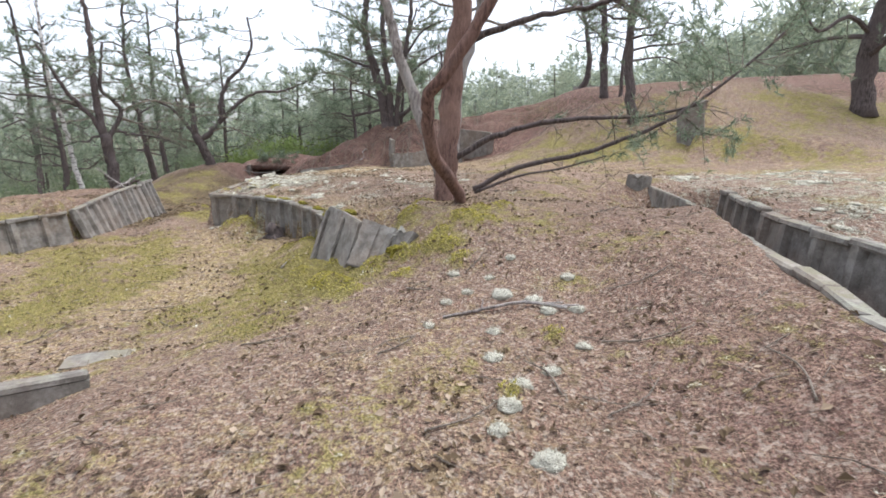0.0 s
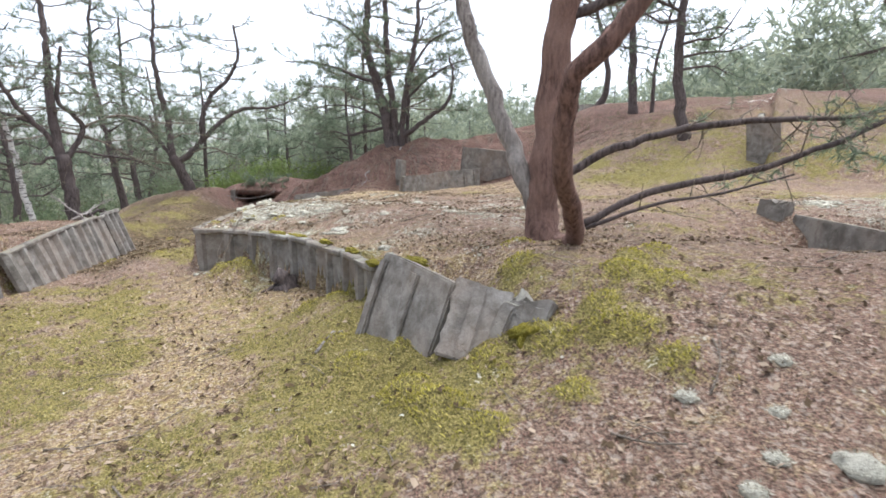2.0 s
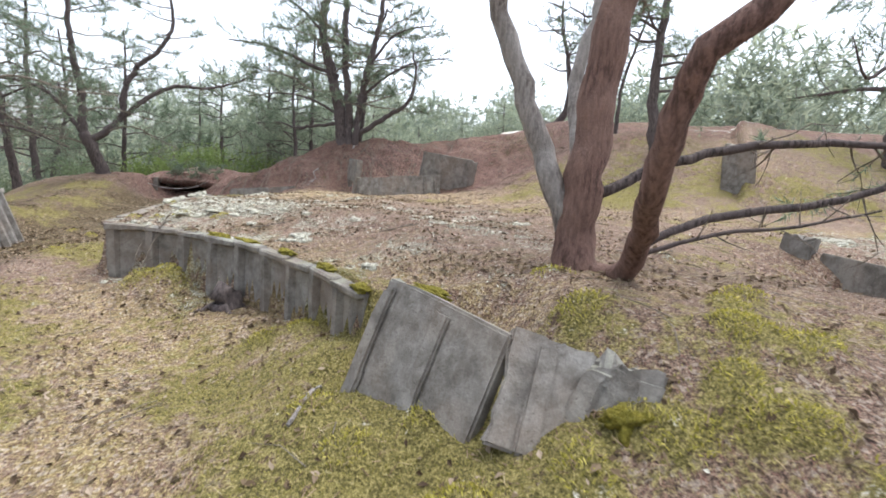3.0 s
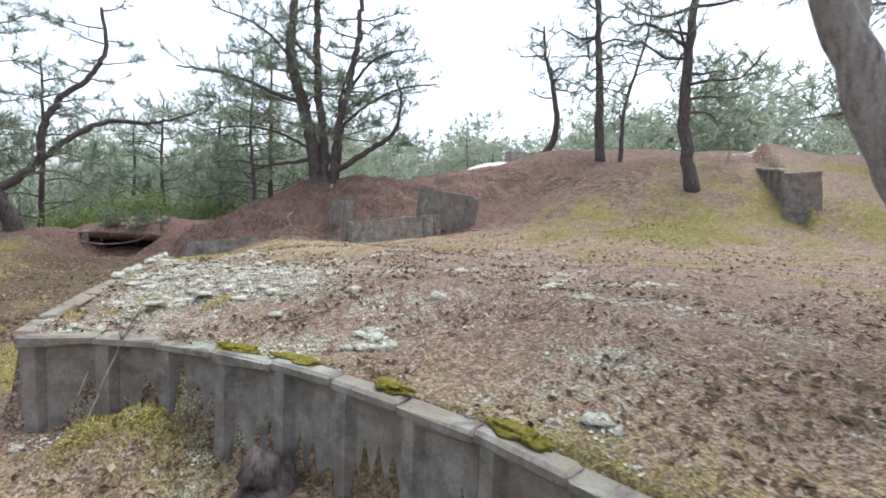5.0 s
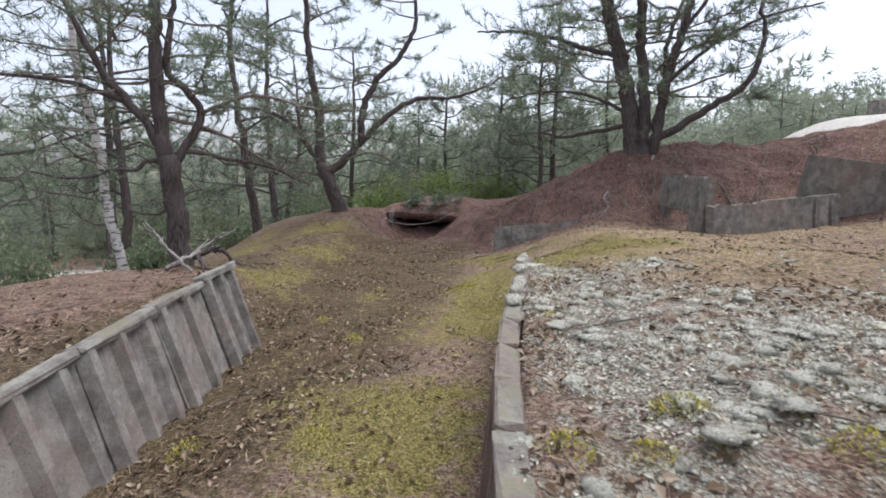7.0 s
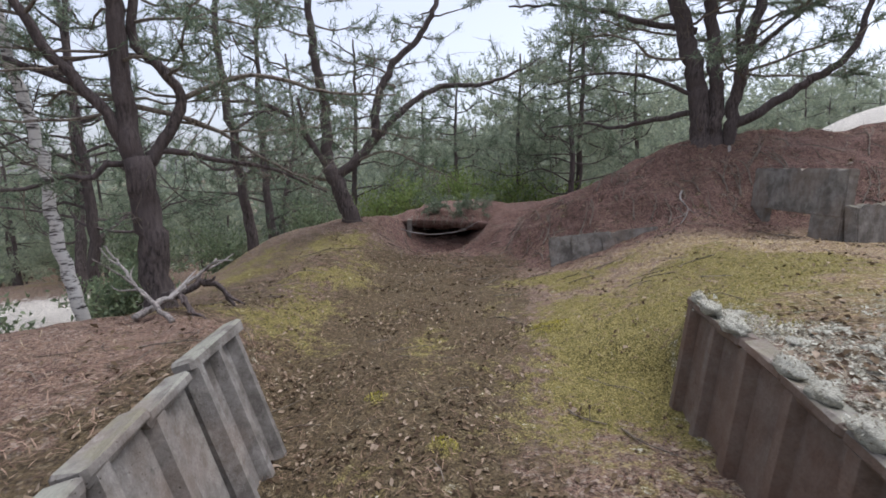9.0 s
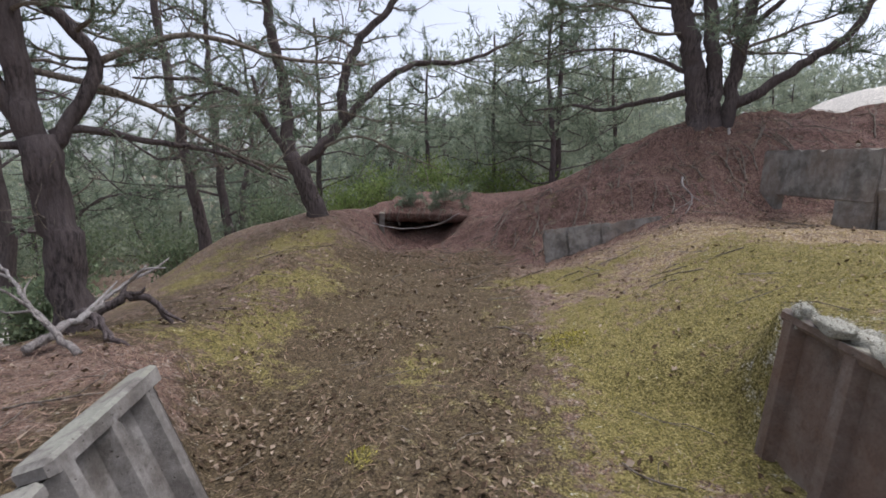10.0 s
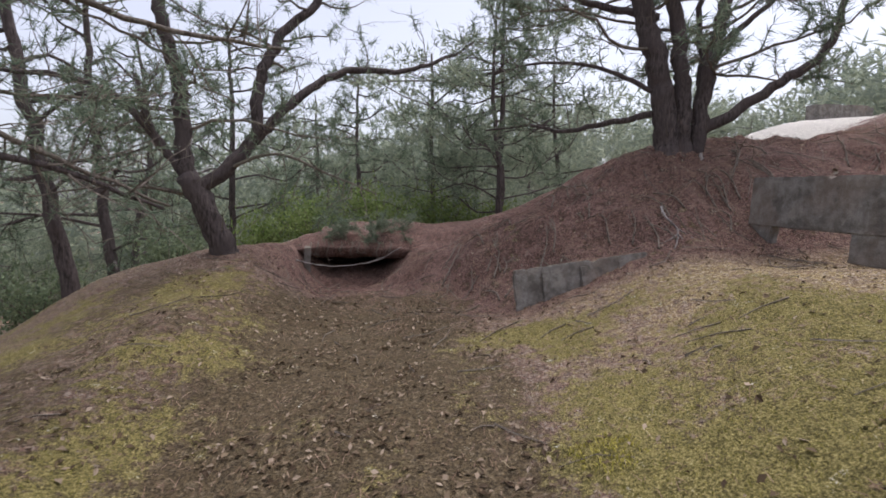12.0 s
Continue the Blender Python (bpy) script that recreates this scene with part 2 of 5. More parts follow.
def vnoise(x, y, scale, seed=0):
    """Smooth value noise between -1 and 1; scale is the size of its lumps in metres."""
    x, y = np.asarray(x, float) / scale, np.asarray(y, float) / scale
    ix, iy = np.floor(x), np.floor(y)
    u, v = ss(0, 1, x - ix), ss(0, 1, y - iy)
    a, b, c, d = (lattice(ix + p, iy + q, seed) for p, q in ((0, 0), (1, 0), (0, 1), (1, 1)))
    return 2 * ((a * (1 - u) + b * u) * (1 - v) + (c * (1 - u) + d * u) * v) - 1


def bump2(x, y, cx, cy, s):
    return np.exp(-((x - cx) ** 2 + (y - cy) ** 2) / (2 * s * s))


PIT = (-4.4, 5.85)


def pit_radius(deg):
    """Radius of the round pit's wall; it widens where the passage leaves to the north."""
    return np.interp(deg, (0, 17, 34, 47, 60, 70, 80, 90, 130, 150, 180), (2.95, 2.9, 2.87, 2.93, 3.05, 3.17, 3.35, 3.42, 3.42, 2.98, 2.95))


def passage_left(y):
    return np.interp(y, (8.0, 8.6, 9.8, 10.4, 11.2, 12.6, 14.0), (-6.5, -6.65, -6.8, -6.95, -7.2, -7.5, -7.6))


def open_land(x, y):
    east = 0.04 + 0.52 * ss(3.0, 6.0, y)
    z = 0.1 + (east - 0.1) * ss(-7.5, -1.5, x) + 0.035 * np.maximum(x, 0)
    z = z - 1.5 * ss(-9.3, -13.8, x) + 0.45 * bump2(x, y, -11.8, 20.0, 1.1) - 1.4 * ss(-13, -32, x)
    z = z - 0.12 * ss(12.5, 16, y) * (1 - ss(0, 3, x))
    ridge = 1.5 * ss(-6.5, -1.5, x) - 0.85 * ss(1.5, 5, x)
    z = z + ridge * ss(17.4, 20.4, y) * (1 - ss(21.3, 27, y))
    z = z + 2.3 * ss(10.5, 17.5, y) * ss(0.5, 6, x) * (1 - 0.5 * ss(24, 36, y)) + 0.02 * np.clip(x - 6, 0, 9)
    z = z - 1.8 * ss(22, 32, y) * (1 - ss(-2, 8, x))
    z = z - 0.3 * bump2(x, y, -9.4, 16.4, 1.6) + 0.36 * bump2(x, y, -9.2, 19.9, 1.2) + 0.22 * bump2(x, y, -8.2, 16.9, 0.9)
    z = z - 0.3 * bump2(x, y, 4.4, 14.6, 1.6) - 0.13 * bump2(x, y, -2.05, 17.3, 0.7)
    z = z + 0.33 * ss(1.0, 2.25, x) * (1 - ss(3.0, 3.6, x)) * (1 - ss(3.6, 5.6, y)) - 0.3 * bump2(x, y, 2.75, 6.7, 0.65)
    z = z - 0.42 * ss(15.3, 18.0, y) * ss(0.5, 3.5, x) * (1 - ss(24, 30, y))
    z = z + 0.9 * bump2(x, y, 8.2, 31, 4.0) + 0.6 * bump2(x, y, -7.0, 23.4, 1.5) + 0.35 * bump2(x, y, 5.0, 27.5, 2.0)
    # the bank behind the wall on the hill
    s, d = (x - 5.55) * 0.59 + (y - 11.75) * 0.81, (x - 5.55) * 0.81 - (y - 11.75) * 0.59
    z = z + 0.5 * ss(0, 1.4, s) * (1 - ss(4.4, 6, s)) * ss(0.08, 0.2, d) * (1 - ss(1.5, 6, d)) + 0.1 * ss(0.0, 1.5, s) * (1 - ss(4.6, 6, s)) * ss(-1.5, 0, d) * (1 - ss(0.0, 0.1, d))
    z = z - 0.22 * bump2(x, y, -0.55, 5.0, 0.34) - 0.3 * bump2(x, y, 2.75, 6.95, 0.42) - 0.14 * bump2(x, y, -9.7, 14.7, 0.7) - 0.16 * bump2(x, y, -2.5, 2.45, 0.3) - 0.12 * bump2(x, y, -3.0, 2.05, 0.35)
    far = np.hypot(x, y - 10)
    z = z + 5.0 * ss(45, 140, far) * (0.6 + 0.4 * vnoise(x, y, 40, 5))
    return z


# mossy hummocks: x, y, breadth
HUMMOCKS = ((0.24, 5.33, 0.2), (0.48, 5.15, 0.14), (0.72, 5.9, 0.17), (-1.28, 4.98, 0.2), (-1.08, 4.58, 0.2), (-0.76, 4.9, 0.13), (-0.4, 4.43, 0.16), (-0.85, 4.3, 0.15), (0.1, 4.75, 0.12), (-0.35, 4.92, 0.13), (-3.62, 8.82, 0.24), (-3.95, 8.85, 0.18), (-1.87, 5.88, 0.16), (-1.62, 6.19, 0.14), (-1.3, 6.0, 0.12), (-1.27, 5.66, 0.2), (-1.27, 4.86, 0.18), (-0.74, 5.02, 0.12), (-1.65, 5.5, 0.15), (-0.09, 4.84, 0.15), (0.17, 4.44, 0.15), (0.44, 5.72, 0.14), (-0.03, 5.05, 0.12), (-0.24, 6.62, 0.2), (-0.42, 5.81, 0.2), (-2.05, 7.3, 0.2), (-0.45, 5.06, 0.1), (-1.11, 4.6, 0.15), (-3.85, 9.9, 0.13), (-4.3, 10.95, 0.1), (-4.26, 9.6, 0.13), (-3.76, 9.66, 0.1), (-3.47, 9.9, 0.09), (-3.33, 9.7, 0.12), (-4.0, 9.58, 0.1), (-5.59, 10.47, 0.16), (-6.35, 10.37, 0.13), (-6.71, 13.04, 0.13), (-6.1, 12.4, 0.1), (-5.3, 14.7, 0.25), (0.75, 3.05, 0.1), (0.35, 2.3, 0.1), (-2.4, 7.3, 0.16))


def hummock(x, y):
    return sum(bump2(x, y, a, b, s * 0.6) for a, b, s in HUMMOCKS)


def height(x, y, rough=True):
    x, y = np.asarray(x, float), np.asarray(y, float)
    z = open_land(x, y)
    # the narrow trench beside the path
    tl, tr = np.interp(y, (-1, 2.4, 4.4, 6.4, 7.3), (2.15, 2.3, 2.72, 3.2, 3.0)), np.interp(y, (-1, 3.3, 4.4, 6.6, 7.4), (2.95, 3.1, 3.2, 3.85, 3.9))
    cut = ss(tl - 0.02, tl + 0.1, x) * (1 - ss(tr + 0.02, tr + 0.14, x)) * (1 - ss(6.9, 7.4, y))
    z = z + (np.minimum(z, -0.1) - z) * cut
    # the round pit: walled to the north and west, fallen in to the south-east
    r, deg = np.hypot(x - PIT[0], y - PIT[1]), np.degrees(np.arctan2(y - PIT[1], x - PIT[0]))
    deg = np.where(deg < -90, deg + 360, deg)
    wall = pit_radius(deg)
    hard = ss(8, 17, deg) * (1 - ss(215, 240, deg))
    mid = ss(-22, -10, deg) * (1 - hard)
    z = z + (0.34 - z) * hard * (1 - ss(0.1, 1.9, r - wall)) * ss(0, 6, 140 - deg)
    lo = wall * hard + (1 - hard) * (1.9 + 1.0 * mid)
    hi = (wall + 0.06) * hard + (1 - hard) * (5.2 - 0.95 * mid)
    m = 1 - ss(lo, hi, r)
    # the passage leading north out of it, walled at first, then a hollow with soft sides
    soft = ss(13.35, 14.4, y)
    soft_l = ss(12.6, 13.8, y)
    late = ss(18.3, 20.6, y)
    a = -4.53 * (1 - soft) + soft * (-6.2 * (1 - late) - 7.05 * late)
    b = -4.45 * (1 - soft) + soft * (-2.7 * (1 - late) - 6.2 * late)
    pl = passage_left(y)
    c = (pl - 0.1) * (1 - soft_l) + soft_l * (-9.0 * (1 - late) - 8.75 * late)
    d = pl * (1 - soft_l) + soft_l * (-7.5 * (1 - late) - 7.95 * late)
    m2 = (1 - ss(a, b, x)) * ss(c, d, x) * ss(7.5, 7.6, y) * (1 - ss(23.2, 23.5, y))
    banked = ss(-0.95, -0.1, r - wall) * hard * ss(0, 10, 115 - deg)
    floor = -0.42 + banked * (0.15 + 0.16 * ss(60, 15, deg)) + 0.28 * bump2(x, y, -1.55, 5.9, 0.5) - 0.14 * ss(9.5, 12, y) * (1 - ss(17.5, 20.5, y)) + 0.12 * bump2(x, y, -4.9, 11.5, 0.7) - 0.24 * bump2(x, y, -7.55, 20.8, 0.75)
    z = z + (floor - z) * np.maximum(m, m2)
    if rough:
        z = z + 0.075 * hummock(x, y) + 0.24 * bump2(x, y, -3.62, 8.82, 0.17) + 0.12 * bump2(x, y, -3.95, 8.85, 0.13)
        near = 1 - ss(30, 60, np.hypot(x, y - 10))
        z = z + near * (0.05 * vnoise(x, y, 1.1, 1) + 0.025 * vnoise(x, y, 0.42, 2) + 0.012 * vnoise(x, y, 0.17, 3))
        z = z + bump2(x, y, -7.5, 21.0, 1.5) * (0.09 * vnoise(x, y, 0.5, 23) + 0.05 * vnoise(x, y, 0.22, 24))
        steep = ss(18.0, 19.0, y) * ss(-7.0, -5.5, x) * (1 - ss(2.5, 5.0, x)) * (1 - ss(20.5, 22.5, y))
        z = z + steep * (0.23 * (1 - np.abs(vnoise(x + 0.3 * y, 2.2 * y, 0.9, 21))) - 0.12 + 0.05 * vnoise(x, y, 0.3, 22))
    return z


def ground_at(x, y):
    return float(height(np.array([x]), np.array([y]))[0])


# ---- mesh helpers ----
class Acc:
    """Collects vertices and faces for one mesh."""

    def __init__(self):
        self.v, self.f, self.n = [], [], 0

    def add(self, verts, faces):
        verts = np.asarray(verts, float)
        self.v.append(verts)
        self.f.extend([tuple(int(i) + self.n for i in f) for f in faces])
        self.n += len(verts)

    def tris(self, verts):
        """Loose triangles: an (n, 3, 3) array."""
        verts = np.asarray(verts, float).reshape(-1, 3)
        idx = np.arange(len(verts)).reshape(-1, 3) + self.n
        self.v.append(verts)
        self.f.extend(map(tuple, idx.tolist()))
        self.n += len(verts)

    def mesh(self, name, smooth=False):
        me = bpy.data.meshes.new(name)
        me.from_pydata(np.concatenate(self.v).tolist() if self.v else [], [], self.f)
        if smooth:
            me.polygons.foreach_set("use_smooth", np.ones(len(me.polygons), bool))
        me.update()
        return me


def part(name, data, material, parent=None, label="", smooth=False):
    """One mesh object, from an Acc, a bmesh or a mesh, under a thing or a part."""
    if isinstance(data, Acc):
        data = data.mesh(name, smooth)
    elif isinstance(data, bmesh.types.BMesh):
        bm, data = data, bpy.data.meshes.new(name)
        bm.to_mesh(data)
        bm.free()
        if smooth:
            data.polygons.foreach_set("use_smooth", np.ones(len(data.polygons), bool))
    if material and not data.materials:
        data.materials.append(material)
    ob = new(name, data)
    if parent:
        ob.parent = parent
    if label:
        ob["label"] = label
    return ob


def smooth_path(pts, step):
    """Points along a rounded line through pts."""
    p = np.array(pts, float)
    if len(p) < 3:
        n = max(2, int(np.linalg.norm(p[-1] - p[0]) / step) + 1)
        return p[0] + (p[-1] - p[0]) * np.linspace(0, 1, n)[:, None]
    q = np.vstack([2 * p[0] - p[1], p, 2 * p[-1] - p[-2]])
    out = []
    for i in range(1, len(q) - 2):
        n = max(2, int(np.linalg.norm(q[i + 1] - q[i]) / step))
        t = np.linspace(0, 1, n, endpoint=False)[:, None]
        out.append(0.5 * (2 * q[i] + (q[i + 1] - q[i - 1]) * t + (2 * q[i - 1] - 5 * q[i] + 4 * q[i + 1] - q[i + 2]) * t ** 2 + (3 * q[i] - q[i - 1] - 3 * q[i + 1] + q[i + 2]) * t ** 3))
    out.append(p[-1:])
    return np.vstack(out)


def tube(acc, path, radii, sides=6, lumpy=0.0):
    path = np.asarray(path, float)
    n = len(path)
    tan = np.gradient(path, axis=0)
    tan /= np.linalg.norm(tan, axis=1)[:, None] + 1e-9
    ref = np.array([1.0, 0, 0]) if abs(tan[0][0]) < 0.8 else np.array([0, 1.0, 0])
    u = np.cross(tan, ref)
    u /= np.linalg.norm(u, axis=1)[:, None] + 1e-9
    w = np.cross(tan, u)
    ang = np.linspace(0, 2 * math.pi, sides, endpoint=False)
    r = np.broadcast_to(np.asarray(radii, float).reshape(-1, 1), (n, 1)) * np.ones((1, sides))
    if lumpy:
        r = r * (1 + lumpy * rng.uniform(-1, 1, (n, sides)))
    v = path[:, None, :] + r[:, :, None] * (np.cos(ang)[None, :, None] * u[:, None, :] + np.sin(ang)[None, :, None] * w[:, None, :])
    f = [(i * sides + j, i * sides + (j + 1) % sides, (i + 1) * sides + (j + 1) % sides, (i + 1) * sides + j) for i in range(n - 1) for j in range(sides)]
    f.append(tuple(range(sides - 1, -1, -1)))
    f.append(tuple((n - 1) * sides + j for j in range(sides)))
    acc.add(v.reshape(-1, 3), f)


def unit(v):
    return v / (np.linalg.norm(v) + 1e-9)

# ---- ground: one sheet to the horizon, fine where the walk leads ----
def lines(lo, hi, step, out_lo, out_hi, grow=1.16):
    mid = list(np.arange(lo, hi, step))
    d, a = step, [lo]
    while a[-1] > out_lo:
        d *= grow
        a.append(a[-1] - d)
    d, b = step, [mid[-1]]
    while b[-1] < out_hi:
        d *= grow
        b.append(b[-1] + d)
    return np.array(a[:0:-1] + mid + b[1:])


gx, gy = lines(-9.0, 7.6, 0.06, -600, 600), lines(0.5, 21.5, 0.07, -500, 900)
GX, GY = np.meshgrid(gx, gy)
GZ = height(GX, GY)
nx, ny = len(gx), len(gy)
gv = np.stack([GX, GY, GZ], -1).reshape(-1, 3)
idx = np.arange(nx * ny).reshape(ny, nx)
gf = np.stack([idx[:-1, :-1], idx[:-1, 1:], idx[1:, 1:], idx[1:, :-1]], -1).reshape(-1, 4)
gm = bpy.data.meshes.new("ground")
gm.from_pydata(gv.tolist(), [], gf.tolist())
gm.polygons.foreach_set("use_smooth", np.ones(len(gm.polygons), bool))


def patches(x, y):
    """Where the floor is straw, red needles, dead leaves, moss, lichen or pale sand: 0 to 1 each."""
    n1, n2, n3 = vnoise(x, y, 1.3, 11), vnoise(x, y, 0.55, 12), vnoise(x, y, 3.0, 13)
    r = np.hypot(x - PIT[0], y - PIT[1])
    in_pit = 1 - ss(2.8, 4.2, r)
    bed = ss(-4.7, -4.5, x) * (1 - ss(0, 1.5, x)) * ss(8.2, 9.0, y + 0.55 * (x + 4.4)) * (1 - ss(12.5, 14.5, y))
    hollow = ss(-8.5, -7.4, x) * (1 - ss(-5.6, -4.4, x)) * ss(9, 10.5, y) * (1 - ss(20, 22, y))
    straw = 0.25 + 0.32 * in_pit + 0.35 * ss(11, 14, y) * (1 - ss(17, 18, y)) * ss(-5.5, -3, x) + 0.25 * n3 + 0.1 * n1 + 0.08 * bed + 0.35 * bump2(x, y, -0.2, 6.2, 1.1)
    straw = straw - 0.25 * ss(0.0, 1.5, x) * (1 - ss(4.5, 6, y)) + 0.1 * ss(5.5, 7.5, y) * ss(0.8, 2.5, x) * (1 - ss(11, 14, y)) - 0.3 * ss(12, 14, y) * ss(1, 3, x)
    red = 0.85 * ss(17.3, 18.3, y) * ss(-7.5, -6, x) * (1 - ss(1, 4, x)) + 0.5 * ss(-7.4, -7.9, x) * ss(9, 11, y) * (1 - ss(13.5, 15, y)) + 0.5 * ss(16.5, 18.5, y + 0.3 * x) * ss(-5, 0, x)
    red = red + 0.28 * ss(0.4, 1.6, x) * (1 - ss(5.0, 6.5, y)) + 1.1 * bump2(x, y, -7.5, 20.8, 1.5) + 0.5 * ss(14.2, 15.6, y) * ss(0.5, 2.5, x) + 0.3 * (1 - ss(1.0, 3.5, y)) * ss(-2, 0.5, x) + 0.15 * n1
    right = ss(-6.1, -5.1, x + 0.35 * n1)
    leaf = 0.9 * hollow * (1 - 0.8 * right) * (1 - ss(18.5, 20, y)) + 0.36 * bed + 0.15 * n1 + 0.35 * ss(12.5, 14, y) * ss(1.5, 4, x)
    moss = 0.12 + 0.38 * in_pit + 0.34 * hollow * right * (1 - ss(17, 18.2, y)) + 0.16 * ss(-6.2, -5.4, x) * (1 - ss(-3.2, -2, x)) * ss(13, 14, y) * (1 - ss(16.6, 18, y)) - 0.3 * hollow * (1 - right) + 0.26 * n1 + 0.42 * n2 + 0.3 * bump2(x, y, -0.6, 5.0, 1.1) + 0.3 * bump2(x, y, -5.2, 10.8, 0.7) + 0.5 * bump2(x, y, -5.0, 13.2, 1.0) + 0.45 * bump2(x, y, -4.2, 14.4, 1.2) + 0.4 * bump2(x, y, -8.0, 17.0, 1.0) + 0.35 * bump2(x, y, 3.0, 13.2, 1.6) + 0.3 * bump2(x, y, -8.2, 14.6, 0.9)
    mound = ss(-11.5, -10, x) * (1 - ss(-7.6, -6.8, x)) * ss(13.2, 14.2, y + 0.3 * n1) * (1 - ss(18.6, 19.6, y))
    leaf = leaf + 0.7 * mound
    moss = moss + 0.75 * hummock(x, y) + 0.16 * mound + 0.3 * ss(9, 12, x + y) * (1 - ss(15, 17, y)) * ss(1, 3, x) * 0.6 - 0.35 * red - 0.25 * bed + 0.15 * bump2(x, y, -4.9, 11.0, 0.8)
    lichen = bed * (0.17 + 0.27 * bump2(x, y, -3.7, 10.6, 1.1) + 0.25 * bump2(x, y, -4.0, 12.0, 1.2)) + 0.3 * n2 * bed + 0.38 * ss(3.2, 4.0, x) * (1 - ss(6.5, 8.5, x)) * ss(3, 4.5, y) * (1 - ss(8.6, 9.8, y))
    sand = 1.3 * bump2(x, y, 5.6, 28.4, 2.4) + 1.4 * bump2(x, y, 8.0, 30.5, 3.6) + 1.2 * bump2(x, y, -15.6, 18.4, 1.5) + 1.0 * bump2(x, y, -17.5, 16.5, 1.6) + 0.6 * bump2(x, y, 9.0, 16.5, 1.0)
    return {"straw": straw, "red": red, "leaf": leaf, "moss": moss, "lichen": lichen, "sand": sand}


for key, val in patches(GX, GY).items():
    gm.attributes.new(key, "FLOAT", "POINT").data.foreach_set("value", np.clip(val, 0, 1).astype(np.float32).ravel())
gm.materials.append(GROUND)
ground = tagged(new("ground", gm), "uneven sandy forest floor with needles, moss, lichen and dead leaves", "ground", kind="structure")


# ---- concrete walls of ribbed panels ----
def box(acc, x0, x1, y0, y1, z0, z1, c=0.008):
    """A box with chamfered edges."""
    bm = bmesh.new()
    bmesh.ops.create_cube(bm, size=1.0)
    for v in bm.verts:
        v.co = Vector(((x0 + x1) / 2 + v.co.x * (x1 - x0), (y0 + y1) / 2 + v.co.y * (y1 - y0), (z0 + z1) / 2 + v.co.z * (z1 - z0)))
    bmesh.ops.bevel(bm, geom=bm.edges[:], offset=c, segments=1, affect="EDGES")
    bm.verts.index_update()
    acc.add([v.co[:] for v in bm.verts], [[v.index for v in f.verts] for f in bm.faces])
    bm.free()


def panel_mesh(w, h, ribs, seed, material):
    """A slab with raised ribs and a top lip on its front (towards -y); its top edge is at z = 0 and it is a little chipped."""
    r = random.Random(seed)
    acc = Acc()
    box(acc, -w / 2, w / 2, 0.0, 0.06, -h, -0.05, 0.002)
    box(acc, -w / 2, w / 2, -0.06, 0.064, -0.06, 0.004, 0.016)
    for u, wide in ribs:
        prof = ((u - wide / 2 - 0.015, 0.004), (u - wide / 2 + 0.012, -0.055), (u + wide / 2 - 0.012, -0.055), (u + wide / 2 + 0.015, 0.004))
        acc.add([(x, y, z) for z in (-h, -0.04) for x, y in prof], [(0, 1, 5, 4), (1, 2, 6, 5), (2, 3, 7, 6), (3, 0, 4, 7), (3, 2, 1, 0), (4, 5, 6, 7)])
    me = acc.mesh("concrete_panel")
    for v in me.vertices:
        if v.co.z > -0.1 and r.random() < 0.5:
            v.co.z -= r.random() ** 3 * 0.035
        v.co.y += r.uniform(-0.004, 0.004)
        v.co.x += r.uniform(-0.003, 0.003)
    me.materials.append(material)
    return me


PANELS, BROWN_PANELS = ([panel_mesh(0.45, 1.25, ((-0.14, 0.1),), s, m) for s in range(1, 4)] + [panel_mesh(0.45, 1.25, ((-0.15, 0.12),), 4, m)] for m in (CONCRETE, CONCRETE_BROWN))
WIDE_PANELS = [panel_mesh(0.45, 1.3, ((-0.185, 0.06), (-0.02, 0.055), (0.14, 0.055)), s, CONCRETE) for s in range(11, 15)]


def wall_run(name, label, path, tops, lean, jitter, seed, panels=PANELS, wide=0.455):
    """Panels side by side along path (points in plan); the open side lies to the right of the way along it. tops: heights of the edge."""
    r = random.Random(seed)
    p = smooth_path([(x, y, z) for (x, y), z in zip(path, tops)], 0.03)
    d = np.concatenate([[0], np.cumsum(np.linalg.norm(np.diff(p, axis=0), axis=1))])
    base = new(name)
    base.location = p[len(p) // 2]
    tagged(base, label, "retaining wall", kind="structure")
    n = max(1, round(d[-1] / wide))
    for i in range(n):
        a, b = (np.array([np.interp(d[-1] * q / n, d, p[:, k]) for k in range(3)]) for q in (i, i + 1))
        c, way = (a + b) / 2, b - a
        yaw = math.degrees(math.atan2(way[1], way[0]))
        slope = math.degrees(math.atan2(way[2], math.hypot(way[0], way[1])))
        ob = new("concrete_panel", panels[r.randrange(4)])
        m = pose(c[0], c[1], c[2] + r.uniform(-0.02, 0.015), 0, 0, yaw) @ pose(0, 0, 0, lean + r.uniform(-1, 1) * jitter, -slope + r.uniform(-0.6, 0.6) * jitter, r.uniform(-1, 1) * jitter)
        ob.parent = base
        ob.matrix_parent_inverse = Matrix.Translation(-Vector(base.location))
        ob.matrix_basis = m @ Matrix.Diagonal((math.hypot(way[0], way[1]) / 0.4485, 1, 1, 1))
    return base


